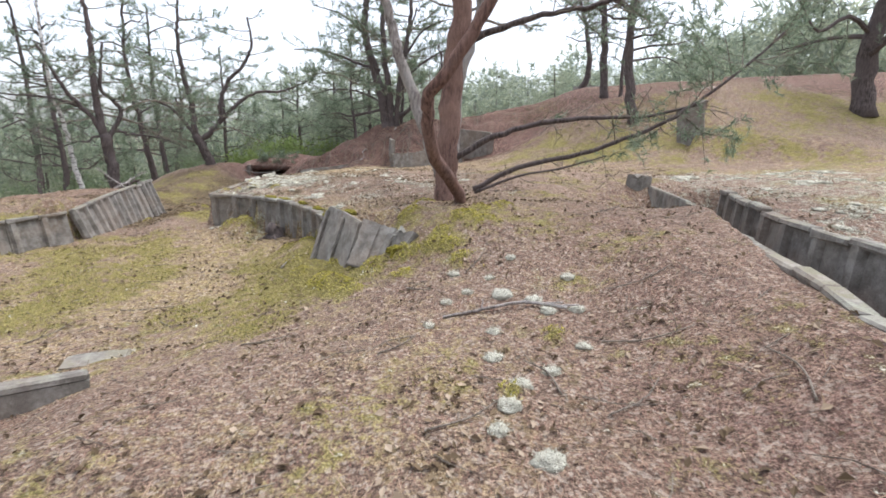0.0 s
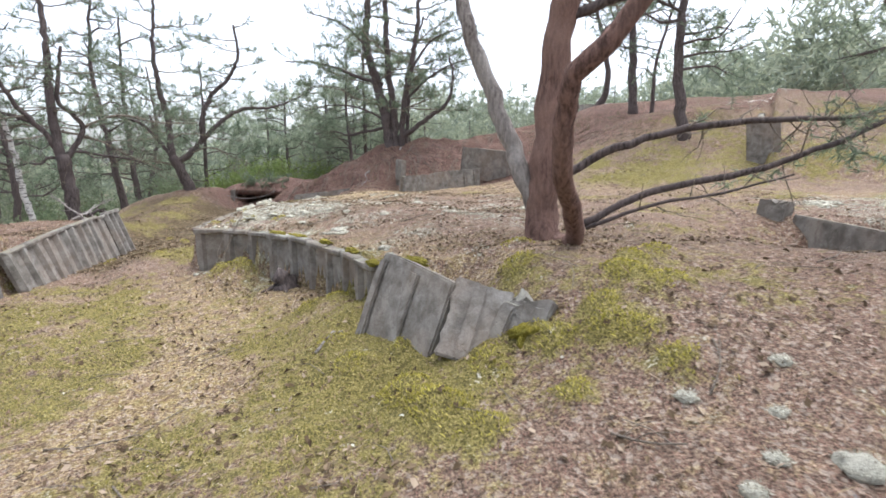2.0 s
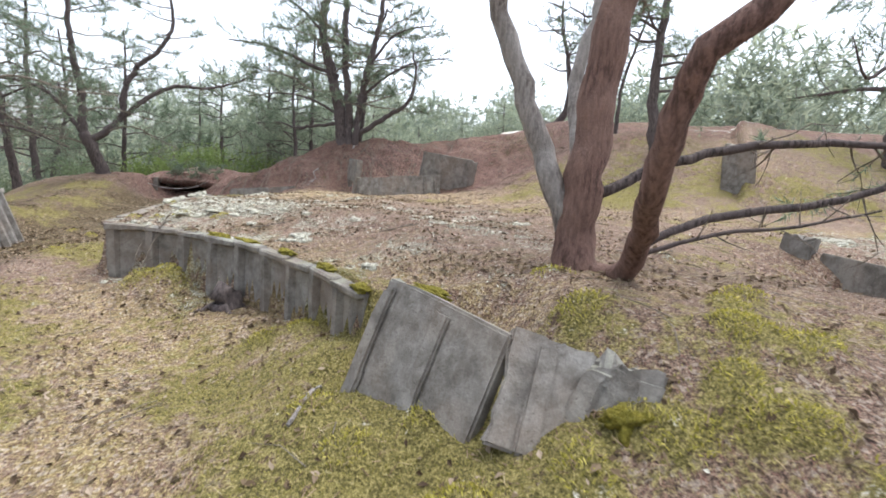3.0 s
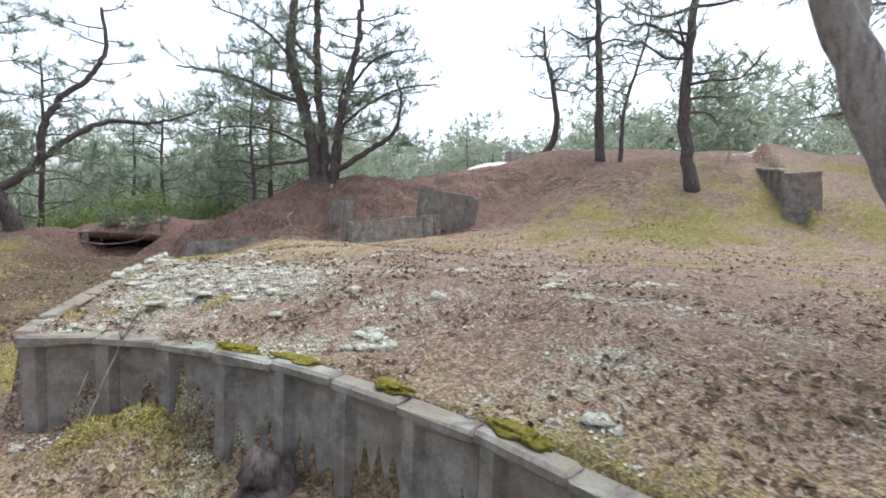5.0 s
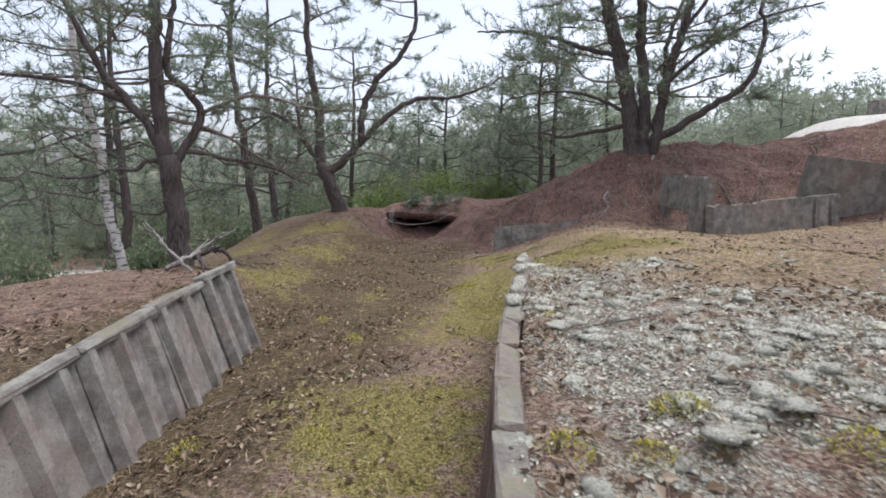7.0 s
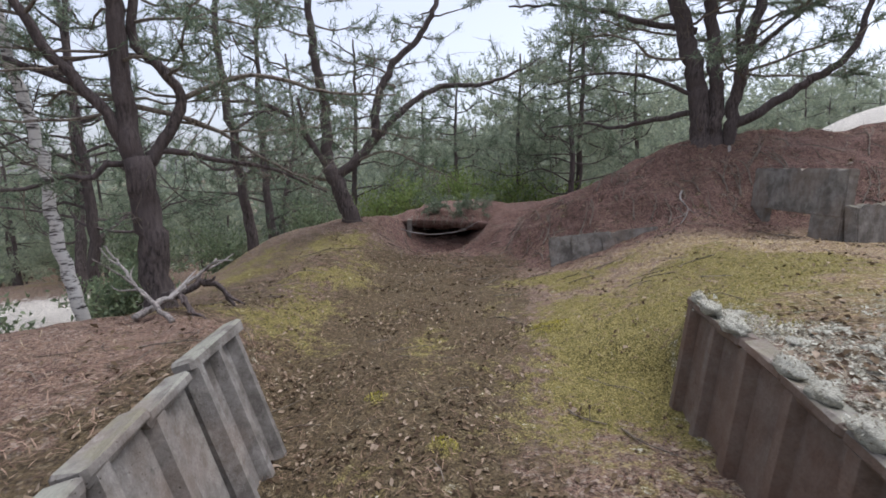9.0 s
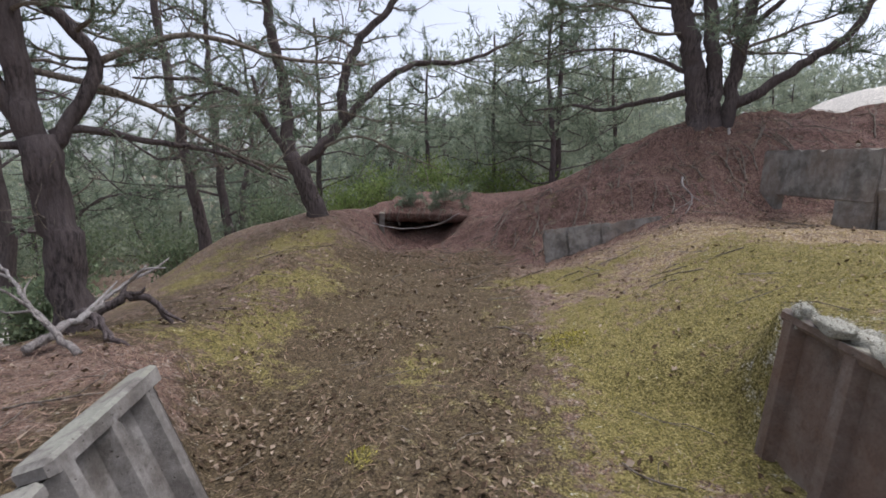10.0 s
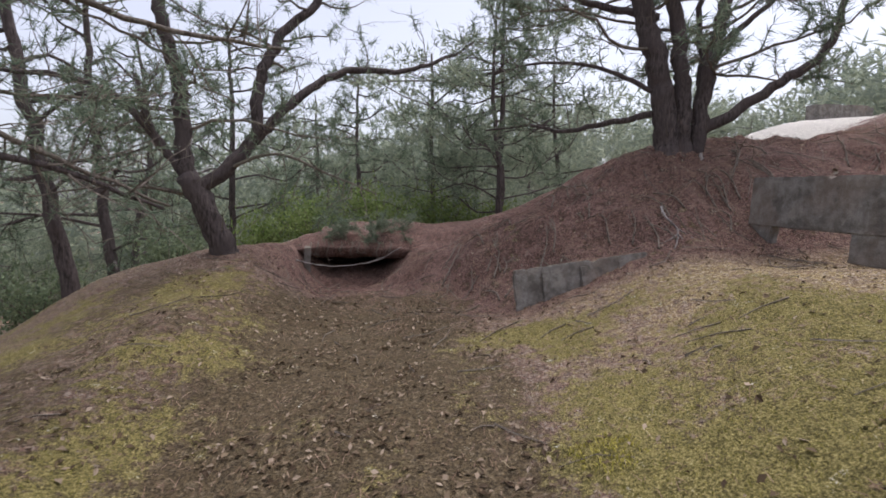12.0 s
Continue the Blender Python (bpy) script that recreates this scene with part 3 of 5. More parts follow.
wall_run("pit_wall_north", "curved wall of ribbed grey concrete panels holding the raised bed", [(-4.42, 9.25), (-3.8, 9.17), (-3.3, 8.84), (-2.88, 8.52), (-2.4, 8.02), (-2.0, 7.45), (-1.6, 6.7)], [0.35, 0.34, 0.34, 0.33, 0.32, 0.33, 0.33], 0, 1.2, 1)
wall_run("passage_wall_east", "brown-stained ribbed concrete panel wall beside the sunken passage", [(-4.47, 13.24), (-4.5, 12.0), (-4.53, 11.0), (-4.49, 10.0), (-4.42, 9.3)], [0.42, 0.4, 0.37, 0.35, 0.35], -6, 0.7, 2, BROWN_PANELS)
wall_run("passage_wall_west", "leaning ribbed concrete panel wall beside the sunken passage", [(-6.62, 8.6), (-6.72, 9.5), (-6.86, 10.15), (-7.06, 10.95)], [0.14, 0.24, 0.28, 0.29], -15, 1.2, 3, WIDE_PANELS, 0.79)
wall_run("passage_wall_cracked", "two halves of a cracked pale concrete panel beside the passage", [(-7.09, 10.97), (-7.335, 11.81)], [0.29, 0.29], -16, 0.8, 23, PANELS, 0.4)
wall_run("passage_wall_end", "thick ribbed concrete end panel tipped over the sunken passage", [(-7.33, 11.83), (-7.47, 12.5)], [0.31, 0.33], -17, 0.3, 24, WIDE_PANELS, 0.7)
wall_run("pit_wall_west", "low curved concrete panel wall of the round pit", [(-7.2, 4.9), (-7.35, 5.8), (-7.25, 6.8), (-6.98, 7.6), (-6.64, 8.5)], [0.0, 0.05, 0.1, 0.12, 0.14], -8, 2, 4)
wall_run("pit_wall_south", "half-buried lichened concrete wall stub at the pit's edge", [(-2.36, 2.98), (-2.75, 2.6), (-3.2, 2.3), (-4.0, 2.05)], [-0.12, -0.05, -0.04, -0.05], 2, 1.5, 5)
wall_run("trench_wall_near", "concrete edge just above the needles along the narrow trench", [(2.25, -0.6), (2.28, 2.36), (2.47, 3.0), (2.58, 3.65), (2.73, 4.45), (2.8, 5.0), (2.84, 5.5)], [0.47, 0.48, 0.5, 0.51, 0.52, 0.53, 0.54], 0, 1.2, 6)
wall_run("trench_wall_far", "grey concrete panel wall on the far side of the narrow trench", [(3.9, 6.75), (3.45, 5.4), (3.2, 4.4), (3.14, 3.7), (3.1, 3.2), (3.0, -0.6)], [0.68, 0.68, 0.67, 0.66, 0.65, 0.6], -5, 1.5, 7)
wall_run("hill_wall", "dark concrete panel wall holding the bank on the hill", [(8.1, 15.3), (7.3, 14.3), (6.6, 13.3), (6.15, 12.62)], [2.48, 2.4, 2.25, 2.08], 2, 0.6, 8)


# ---- single concrete pieces ----
def slab(name, label, w, h, t, at, turn, lean, roll=0, notch=False, ribs=(), chip=0.03, seed=1, hung=False):
    """A loose worn concrete slab; at is the middle of its lower edge, or of its upper one when hung. A notch leaves an opening along its foot; ribs stand out on its front (-y)."""
    blocks = [(-w / 2, w / 2, 0, t, 0.34 * h, h), (-w / 2 + 0.006, -w / 2 + 0.36, 0.012, t - 0.01, 0, 0.34 * h + 0.03), (w / 2 - 0.55, w / 2 - 0.006, 0.012, t - 0.01, 0, 0.34 * h + 0.03)] if notch else [(-w / 2, w / 2, 0, t, 0, h)]
    blocks += [(u - 0.055, u + 0.055, -0.03, -0.001, 0, h - 0.05) for u in ribs]
    acc = Acc()
    for x0, x1, y0, y1, z0, z1 in blocks:
        bm = bmesh.new()
        bmesh.ops.create_cube(bm, size=1.0)
        for v in bm.verts:
            v.co = Vector(((x0 + x1) / 2 + v.co.x * (x1 - x0), (y0 + y1) / 2 + v.co.y * (y1 - y0), (z0 + z1) / 2 + v.co.z * (z1 - z0)))
        bmesh.ops.bevel(bm, geom=bm.edges[:], offset=0.014, segments=2, affect="EDGES")
        for axis in range(2):
            long = [e for e in bm.edges if e.calc_length() > 0.18]
            bmesh.ops.subdivide_edges(bm, edges=long, cuts=7, use_grid_fill=True)
        bm.verts.index_update()
        out = []
        for v in bm.verts:
            c = v.co.copy()
            n1 = noise.noise(Vector((c.x * 3.1 + seed * 7, c.z * 3.1, c.y * 3)))
            n2 = noise.noise(Vector((c.x * 11 + seed * 3, c.z * 11, c.y * 11)))
            edge = min(1.0, 4 * max(0.0, abs((c.z - (z0 + z1) / 2) / (z1 - z0)) - 0.3) + 4 * max(0.0, abs((c.x - (x0 + x1) / 2) / (x1 - x0)) - 0.38))
            bite = max(0.0, n1 + 0.5 * n2 - 0.12) * edge * chip * 3.0
            c.z -= bite if c.z > (z0 + z1) / 2 else -0.3 * bite
            c.x -= bite * (0.6 if c.x > 0 else -0.6)
            c.y += n2 * 0.006 + n1 * 0.006
            out.append(c[:])
        acc.add(out, [[v.index for v in f.verts] for f in bm.faces])
        bm.free()
    me = acc.mesh(name)
    me.materials.append(CONCRETE)
    ob = tagged(new(name, me), label, "concrete slab")
    ob.matrix_basis = pose(*at, 0, 0, turn) @ pose(0, 0, 0, lean, roll, 0) @ pose(0, 0, -h if hung else 0)
    return ob


slab("tilted_slab", "ribbed concrete slab tipped back out of the pit's wall, moss on its edge", 0.96, 0.86, 0.09, (-1.2, 5.83, 0.51), -56, -19, 6, ribs=(-0.42, 0.05), seed=2, hung=True)
slab("broken_slab", "dark broken concrete slab slumped beside the tipped one", 0.42, 0.56, 0.1, (-0.71, 5.42, 0.45), -16, -30, 13, ribs=(-0.02,), chip=0.08, seed=3, hung=True)
slab("broken_slab", "small broken end of a concrete slab sunk in moss", 0.34, 0.5, 0.11, (-0.43, 5.22, 0.44), -38, -20, 13, ribs=(-0.12, 0.12), chip=0.06, seed=13, hung=True)
slab("notched_slab", "upright grey concrete slab with a notch along its foot", 1.88, 0.93, 0.14, (-1.893, 17.43, 0.38), -82, -3, 1, notch=True, seed=4)
slab("leaning_slab", "dark concrete slab leaning back against the needle slope", 1.75, 1.0, 0.12, (0.9, 17.75, 0.62), 14, 9, 5, seed=5)
slab("low_block", "low broken concrete wall with a thick end post", 2.55, 0.75, 0.16, (-0.45, 16.85, 0.2), 24, -2, -4.5, ribs=(1.1, 0.75), chip=0.04, seed=6)
slab("sunken_panel", "low ribbed concrete panel half buried in red needles", 1.75, 0.62, 0.08, (-4.25, 17.97, -0.3), 6, -6, -6, ribs=(-0.86, -0.5, 0.0, 0.5), seed=7)
slab("end_panel", "grey concrete panel closing the narrow trench", 2.15, 0.75, 0.09, (2.99, 6.65, -0.1), -100, -4, 0, seed=8)
slab("gate_post", "dark broken concrete post at the trench's end", 0.3, 0.72, 0.26, (2.96, 7.85, 0.1), -60, -5, 6, chip=0.09, seed=9)
slab("ridge_block", "worn concrete block on the pale sand ridge", 2.4, 0.6, 0.5, (8.6, 28.6, 3.55), 10, 0, 0, seed=14)
slab("wall_end_slab", "dark concrete slab closing the end of the wall on the hill", 0.62, 1.0, 0.12, (6.04, 12.4, 2.1), -37, 3, -5, seed=15, hung=True)
slab("cover_plate", "flat lichened concrete plate lying in the moss", 0.46, 0.24, 0.05, (-2.72, 3.47, -0.33), 20, -84, 0, seed=12)


# ---- pines ----
def tuft_array(centres, ways, size, blades, width):
    """Needle tufts: thin triangles that spray out round each way."""
    n = len(centres)
    if not n:
        return np.zeros((0, 3, 3))
    c, d = np.repeat(np.array(centres), blades, 0), np.repeat(np.array(ways), blades, 0)
    v = d * rng.uniform(0.1, 0.9, (n * blades, 1)) + rng.normal(0, 0.55, (n * blades, 3))
    v /= np.linalg.norm(v, axis=1)[:, None] + 1e-9
    s = np.cross(v, rng.normal(0, 1, (n * blades, 3)))
    s /= np.linalg.norm(s, axis=1)[:, None] + 1e-9
    ln = size * rng.uniform(0.6, 1.2, (n * blades, 1))
    st = c + d * rng.uniform(-0.8, 0.5, (n * blades, 1)) * size
    return np.stack([st - s * width / 2, st + s * width / 2, st + v * ln], 1)


class Grower:
    """Grows side twigs and needles along limbs given by a few points."""

    def __init__(self, needle=0.1, blades=10, width=0.009, gnarl=0.35):
        self.twigs, self.c, self.d = Acc(), [], []
        self.needle, self.blades, self.width, self.gnarl = needle, blades, width, gnarl

    def twig(self, at, way, length, r, depth, green):
        n = max(3, int(length / 0.12))
        step = length / n
        p, pts = np.array(at, float), [np.array(at, float)]
        d = unit(np.array(way, float))
        for i in range(n):
            d = unit(d + rng.normal(0, self.gnarl, 3) * 0.5 + np.array([0, 0, 0.06]))
            p = p + d * step
            pts.append(p)
        tube(self.twigs, pts, np.linspace(r, r * 0.35, n + 1), 4 if r > 0.012 else 3)
        if depth > 0:
            for i in range(1, n + 1):
                if rng.random() < 0.75:
                    side = unit(d * 0.6 + rng.normal(0, 0.7, 3))
                    self.twig(pts[i], side, length * rng.uniform(0.3, 0.6), r * 0.5, depth - 1, green)
        if rng.random() < green:
            k = max(1, int(length / (self.needle * 0.9)))
            for i in range(k):
                q = 0.35 + 0.65 * (i + rng.random()) / k
                j = min(n - 1, int(q * n))
                self.c.append(pts[j] + (pts[j + 1] - pts[j]) * rng.random())
                self.d.append(unit(pts[j + 1] - pts[j]))

    def along(self, path, count, reach, r, depth=1, green=1.0, start=0.2, lift=0.15):
        path = np.asarray(path)
        for i in range(count):
            q = start + (1 - start) * (i + rng.random()) / count
            j = min(len(path) - 2, int(q * (len(path) - 1)))
            t = unit(path[j + 1] - path[j])
            side = unit(np.cross(t, rng.normal(0, 1, 3)))
            self.twig(path[j], unit(side + t * rng.uniform(0.1, 0.9) + np.array([0, 0, lift])), reach * rng.uniform(0.5, 1.15), r, depth, green)

    def boughs(self, path, count, reach, r, start=0.3, green=0.9, rise=0.12):
        """Long spreading boughs all round a stem, bare near it, with flat sprays of needles further out."""
        path = np.asarray(path)
        turn = rng.uniform(0, 2 * math.pi)
        for i in range(count):
            q = start + (0.98 - start) * (i + rng.random()) / count
            p = path[min(len(path) - 1, int(q * (len(path) - 1)))]
            a = turn + i * 2.4 + rng.normal(0, 0.4)
            ln = reach * (1.15 - 0.6 * q) * rng.uniform(0.55, 1.2)
            out, side = np.array([math.cos(a), math.sin(a), 0.0]), np.array([-math.sin(a), math.cos(a), 0.0])
            bend = rng.normal(0, 0.12, 3)
            lift = rise + rng.normal(0, 0.1)
            pts = [p] + [p + (out * u + side * bend[k] * u + np.array([0, 0, lift * u * (0.6 + 0.7 * u) + rng.normal(0, 0.03)])) * ln for k, u in enumerate((0.33, 0.68, 1.0))]
            limb = smooth_path(pts, 0.18)
            limb[1:-1] += rng.normal(0, 0.02, (len(limb) - 2, 3))
            tube(self.twigs, limb, np.linspace(r, r * 0.3, len(limb)), 5)
            for k in range(max(3, int(ln * 6.5))):
                u = 0.25 + 0.75 * rng.random() ** 0.75
                j = min(len(limb) - 2, int(u * (len(limb) - 1)))
                t = unit(limb[j + 1] - limb[j])
                w = unit(t * rng.uniform(0.4, 1.1) + side * rng.choice((-1, 1)) * rng.uniform(0.4, 1.0) + np.array([0, 0, rng.normal(0.12, 0.25)]))
                self.twig(limb[j], w, ln * rng.uniform(0.14, 0.3), r * 0.35, 1, green if u > 0.4 else green * 0.3)
            self.twig(limb[-1], unit(limb[-1] - limb[-2]), ln * 0.18, r * 0.3, 1, green)

    def crown(self):
        acc = Acc()
        acc.tris(tuft_array(self.c, self.d, self.needle, self.blades, self.width))
        return acc


def limb_part(name, pts, r0, r1, bark, parent, sides=9, step=0.12, flare=0.0, wobble=0.02):
    path = smooth_path(pts, step)
    n = len(path)
    path[1:-1] += rng.normal(0, wobble, (n - 2, 3)) * min(1.0, r0 * 8)
    s = np.linspace(0, 1, n)
    rad = r0 + (r1 - r0) * s
    if flare:
        rad = rad * (1 + flare * np.exp(-s * n * step / 0.16))
    acc = Acc()
    tube(acc, path, rad, sides, 0.07)
    part(name, acc, bark, parent, smooth=True)
    return path


def on_ground(x, y, sink=0.06):
    return (x, y, ground_at(x, y) - sink)


def tree(name, label, at, group=""):
    ob = new(name)
    ob.location = at
    return tagged(ob, label, "tree", group)


# the three-stemmed red pine on the bank, with two long low limbs
t0 = tree("scots_pine", "three-stemmed red-barked pine with long bare low limbs", on_ground(0.2, 6.9))
g = Grower(0.11, 12, 0.01)
stem = limb_part("stem", [(-0.1, 0.02, -0.1), (-0.15, 0.05, 0.4), (-0.1, 0.05, 1.08), (-0.06, 0.03, 1.7), (0.05, 0, 2.6), (0.0, 0.1, 3.8), (0.2, 0.2, 5.2), (0.1, 0.3, 6.5)], 0.165, 0.06, BARK_RED, t0, 12, flare=0.35)
left = limb_part("stem", [(-0.14, 0.06, 0.2), (-0.28, 0.12, 0.5), (-0.41, 0.25, 0.95), (-0.6, 0.36, 1.45), (-0.8, 0.48, 2.0), (-1.1, 0.7, 3.2), (-1.3, 0.9, 4.6)], 0.1, 0.045, BARK_GREY, t0, 10)
back = limb_part("stem", [(-0.1, 0.15, 0.3), (-0.02, 0.45, 0.9), (0.05, 0.8, 1.6), (0.3, 1.0, 2.6), (0.6, 1.3, 4.2)], 0.075, 0.04, BARK_GREY, t0, 9)
right = limb_part("stem", [(-0.06, -0.02, 0.0), (0.04, -0.42, 0.12), (-0.1, -0.79, 0.38), (-0.29, -1.14, 0.68), (-0.35, -1.3, 0.95), (-0.38, -1.4, 1.16), (-0.36, -1.46, 1.3), (-0.27, -1.56, 1.44), (-0.02, -1.66, 1.75), (0.32, -1.7, 2.3), (0.9, -1.7, 3.4), (1.0, -1.6, 4.8)], 0.082, 0.045, BARK_RED, t0, 12)
low = limb_part("limb", [(0.22, -0.1, 0.2), (0.8, -0.2, 0.5), (1.45, -0.4, 0.66), (2.0, -0.5, 0.84), (2.6, -0.58, 1.1), (3.1, -0.63, 1.45), (3.5, -0.7, 1.8), (3.9, -0.75, 2.2)], 0.038, 0.012, BARK_DARK, t0, 8)
low2 = limb_part("limb", [(0.24, -0.12, 0.16), (0.8, -0.32, 0.4), (1.35, -0.5, 0.52), (1.85, -0.65, 0.68)], 0.022, 0.008, BARK_DARK, t0, 7)
mid = limb_part("limb", [(-0.05, 0.0, 0.62), (0.5, -0.1, 0.92), (1.0, -0.22, 1.07), (1.6, -0.4, 1.15), (2.3, -0.55, 1.16), (3.0, -0.6, 1.3)], 0.047, 0.014, BARK_DARK, t0, 8)
high = limb_part("limb", [(0.0, 0.0, 2.1), (0.8, -0.2, 2.35), (1.8, -0.5, 2.5), (2.8, -0.7, 2.75)], 0.05, 0.015, BARK_DARK, t0, 8)
g.along(low, 12, 0.5, 0.009, 1, 0.05, 0.25, 0.0)
g.along(low2, 7, 0.35, 0.007, 0, 0.0, 0.3)
g.along(mid, 14, 0.6, 0.01, 1, 0.12, 0.35)
g.along(low[len(low) * 2 // 3:], 8, 0.9, 0.009, 2, 0.8, 0.0)
g.along(mid[len(mid) * 2 // 3:], 8, 0.9, 0.009, 2, 0.6, 0.0)
g.along(high, 12, 0.8, 0.01, 2, 0.5, 0.4)
for s in (stem, left, back, right):
    g.boughs(s[int(len(s) * 0.5):], 7, 1.9, 0.025, 0.15, 0.85)
tagged(part("twig_spray", g.twigs, TWIG, t0), kind="stuff")
part("crown", g.crown(), NEEDLE, t0)

# the clump of dark pines on top of the red mound
tc = tree("scots_pine", "clump of dark pine stems on the needle-covered mound", on_ground(-2.2, 20.0, 0.15))
g = Grower(0.17, 13, 0.015)
stems = [limb_part("stem", [(-0.05, 0, -0.1), (-0.15, 0.03, 0.9), (-0.45, 0.1, 2.2), (-0.8, 0.2, 3.6), (-0.7, 0.3, 5.5), (-0.9, 0.2, 7.5)], 0.2, 0.07, BARK_DARK, tc, 12, flare=0.3),
         limb_part("stem", [(0.15, -0.06, -0.1), (0.1, -0.03, 1.4), (-0.05, 0.03, 2.7), (-0.1, 0.1, 5.0), (0.1, 0.1, 7.0)], 0.14, 0.06, BARK_DARK, tc, 11, flare=0.2),
         limb_part("stem", [(0.34, -0.1, 0.0), (0.4, -0.13, 0.8), (0.5, -0.18, 1.6), (0.72, -0.24, 2.6), (1.0, -0.3, 4.2), (1.1, -0.2, 6.0)], 0.12, 0.05, BARK_DARK, tc, 10),
         limb_part("stem", [(0.5, 0.3, 0.0), (0.62, 0.3, 1.5), (0.6, 0.35, 2.6), (1.2, 0.3, 4.5)], 0.07, 0.03, BARK_DARK, tc, 8)]
limbs = [limb_part("limb", [(0.3, -0.1, 0.35), (0.9, -0.3, 0.72), (1.5, -0.5, 1.15), (2.0, -0.66, 1.56), (2.15, -0.7, 2.3), (2.05, -0.7, 3.0)], 0.1, 0.03, BARK_DARK, tc, 9),
         limb_part("limb", [(-0.15, 0.05, 0.72), (-0.96, 0.35, 0.6), (-1.6, 0.6, 0.5), (-2.1, 0.8, 0.62), (-2.9, 0.9, 0.55)], 0.06, 0.015, BARK_DARK, tc, 8),
         limb_part("limb", [(-0.25, 0.1, 2.2), (-1.05, 0.35, 2.45), (-1.97, 0.67, 2.85), (-2.9, 0.96, 3.1), (-3.8, 0.9, 3.1)], 0.07, 0.02, BARK_DARK, tc, 8),
         limb_part("limb", [(-0.2, 0.05, 1.0), (-1.1, 0.1, 1.4), (-2.0, 0.1, 1.5), (-3.0, 0.0, 1.3)], 0.045, 0.012, BARK_DARK, tc, 7),
         limb_part("limb", [(0.5, -0.18, 1.6), (1.3, -0.4, 2.3), (2.2, -0.5, 2.8), (3.2, -0.6, 3.0)], 0.05, 0.015, BARK_DARK, tc, 7),
         limb_part("limb", [(0.7, -0.2, 2.6), (1.5, -0.3, 3.6), (2.6, -0.3, 4.0)], 0.05, 0.015, BARK_DARK, tc, 7),
         limb_part("limb", [(-0.7, 0.2, 3.4), (-1.6, 0.2, 4.2), (-2.8, 0.3, 4.6)], 0.05, 0.015, BARK_DARK, tc, 7)]
for s in stems:
    g.boughs(s, 12, 2.5, 0.03, 0.22, 0.75, 0.08)
for s in limbs:
    g.along(s, 9, 0.8, 0.012, 1, 0.75, 0.35)
g.along(stems[0], 12, 0.7, 0.01, 1, 0.0, 0.05)
tagged(part("twig_spray", g.twigs, TWIG, tc), kind="stuff")
part("crown", g.crown(), NEEDLE, tc)

# the forked dark pine on the bank west of the passage
ta = tree("scots_pine", "forked dark-barked pine on the bank with bare crooked limbs", on_ground(-9.8, 14.74, 0.06))
g = Grower(0.13, 12, 0.011)
stems = [limb_part("stem", [(-0.02, -0.02, -0.05), (-0.04, -0.03, 0.5), (-0.05, -0.04, 0.95), (-0.08, -0.06, 1.5), (-0.1, -0.08, 1.85)], 0.16, 0.145, BARK_DARK, ta, 14, flare=0.35),
         limb_part("stem", [(-0.12, -0.1, 1.72), (-0.13, -0.11, 2.1), (-0.16, -0.13, 2.65), (-0.15, -0.12, 3.29), (-0.1, -0.1, 4.4), (-0.2, 0.0, 5.8)], 0.115, 0.05, BARK_DARK, ta, 11),
         limb_part("stem", [(-0.13, -0.1, 1.76), (-0.24, -0.2, 2.22), (-0.49, -0.4, 2.69), (-0.71, -0.59, 3.13), (-1.0, -0.9, 4.2)], 0.075, 0.03, BARK_DARK, ta, 10),
         limb_part("stem", [(-0.06, -0.04, 1.72), (0.16, 0.13, 2.15), (0.29, 0.23, 2.54), (0.13, 0.1, 2.88), (-0.04, -0.04, 3.21), (0.1, 0.1, 4.4)], 0.07, 0.035, BARK_DARK, ta, 10)]
limbs = [limb_part("limb", [(-0.02, -0.02, 1.88), (0.07, 0.05, 1.92), (0.25, 0.21, 1.93), (0.55, 0.45, 1.84), (1.02, 0.84, 1.74), (1.55, 1.27, 1.43)], 0.042, 0.012, BARK_DARK, ta, 8),
         limb_part("limb", [(-0.12, -0.1, 1.78), (-0.33, -0.27, 1.78), (-0.41, -0.34, 1.64), (-0.6, -0.49, 1.65), (-0.97, -0.8, 1.51), (-1.4, -1.1, 1.6)], 0.038, 0.012, BARK_DARK, ta, 8),
         limb_part("limb", [(-0.13, -0.1, 2.42), (0.19, 0.16, 2.35), (0.57, 0.47, 2.17), (0.98, 0.8, 1.84), (1.58, 1.3, 1.45)], 0.032, 0.01, TWIG, ta, 7),
         limb_part("limb", [(-0.45, -0.36, 2.6), (-1.1, -0.8, 2.85), (-1.9, -1.3, 2.9), (-2.8, -1.8, 3.1)], 0.035, 0.012, BARK_DARK, ta, 7),
         limb_part("limb", [(0.25, 0.2, 2.5), (0.9, 0.7, 2.85), (1.7, 1.2, 2.7), (2.4, 1.8, 2.75)], 0.035, 0.012, TWIG, ta, 7)]
for s in stems[1:]:
    g.boughs(s, 11, 1.9, 0.02, 0.2, 0.8, 0.05)
g.along(stems[0], 9, 0.5, 0.012, 1, 0.0, 0.1)
for s in limbs:
    g.along(s, 12, 0.7, 0.009, 2, 0.12, 0.25)
tagged(part("twig_spray", g.twigs, TWIG, ta), kind="stuff")
part("crown", g.crown(), NEEDLE, ta)

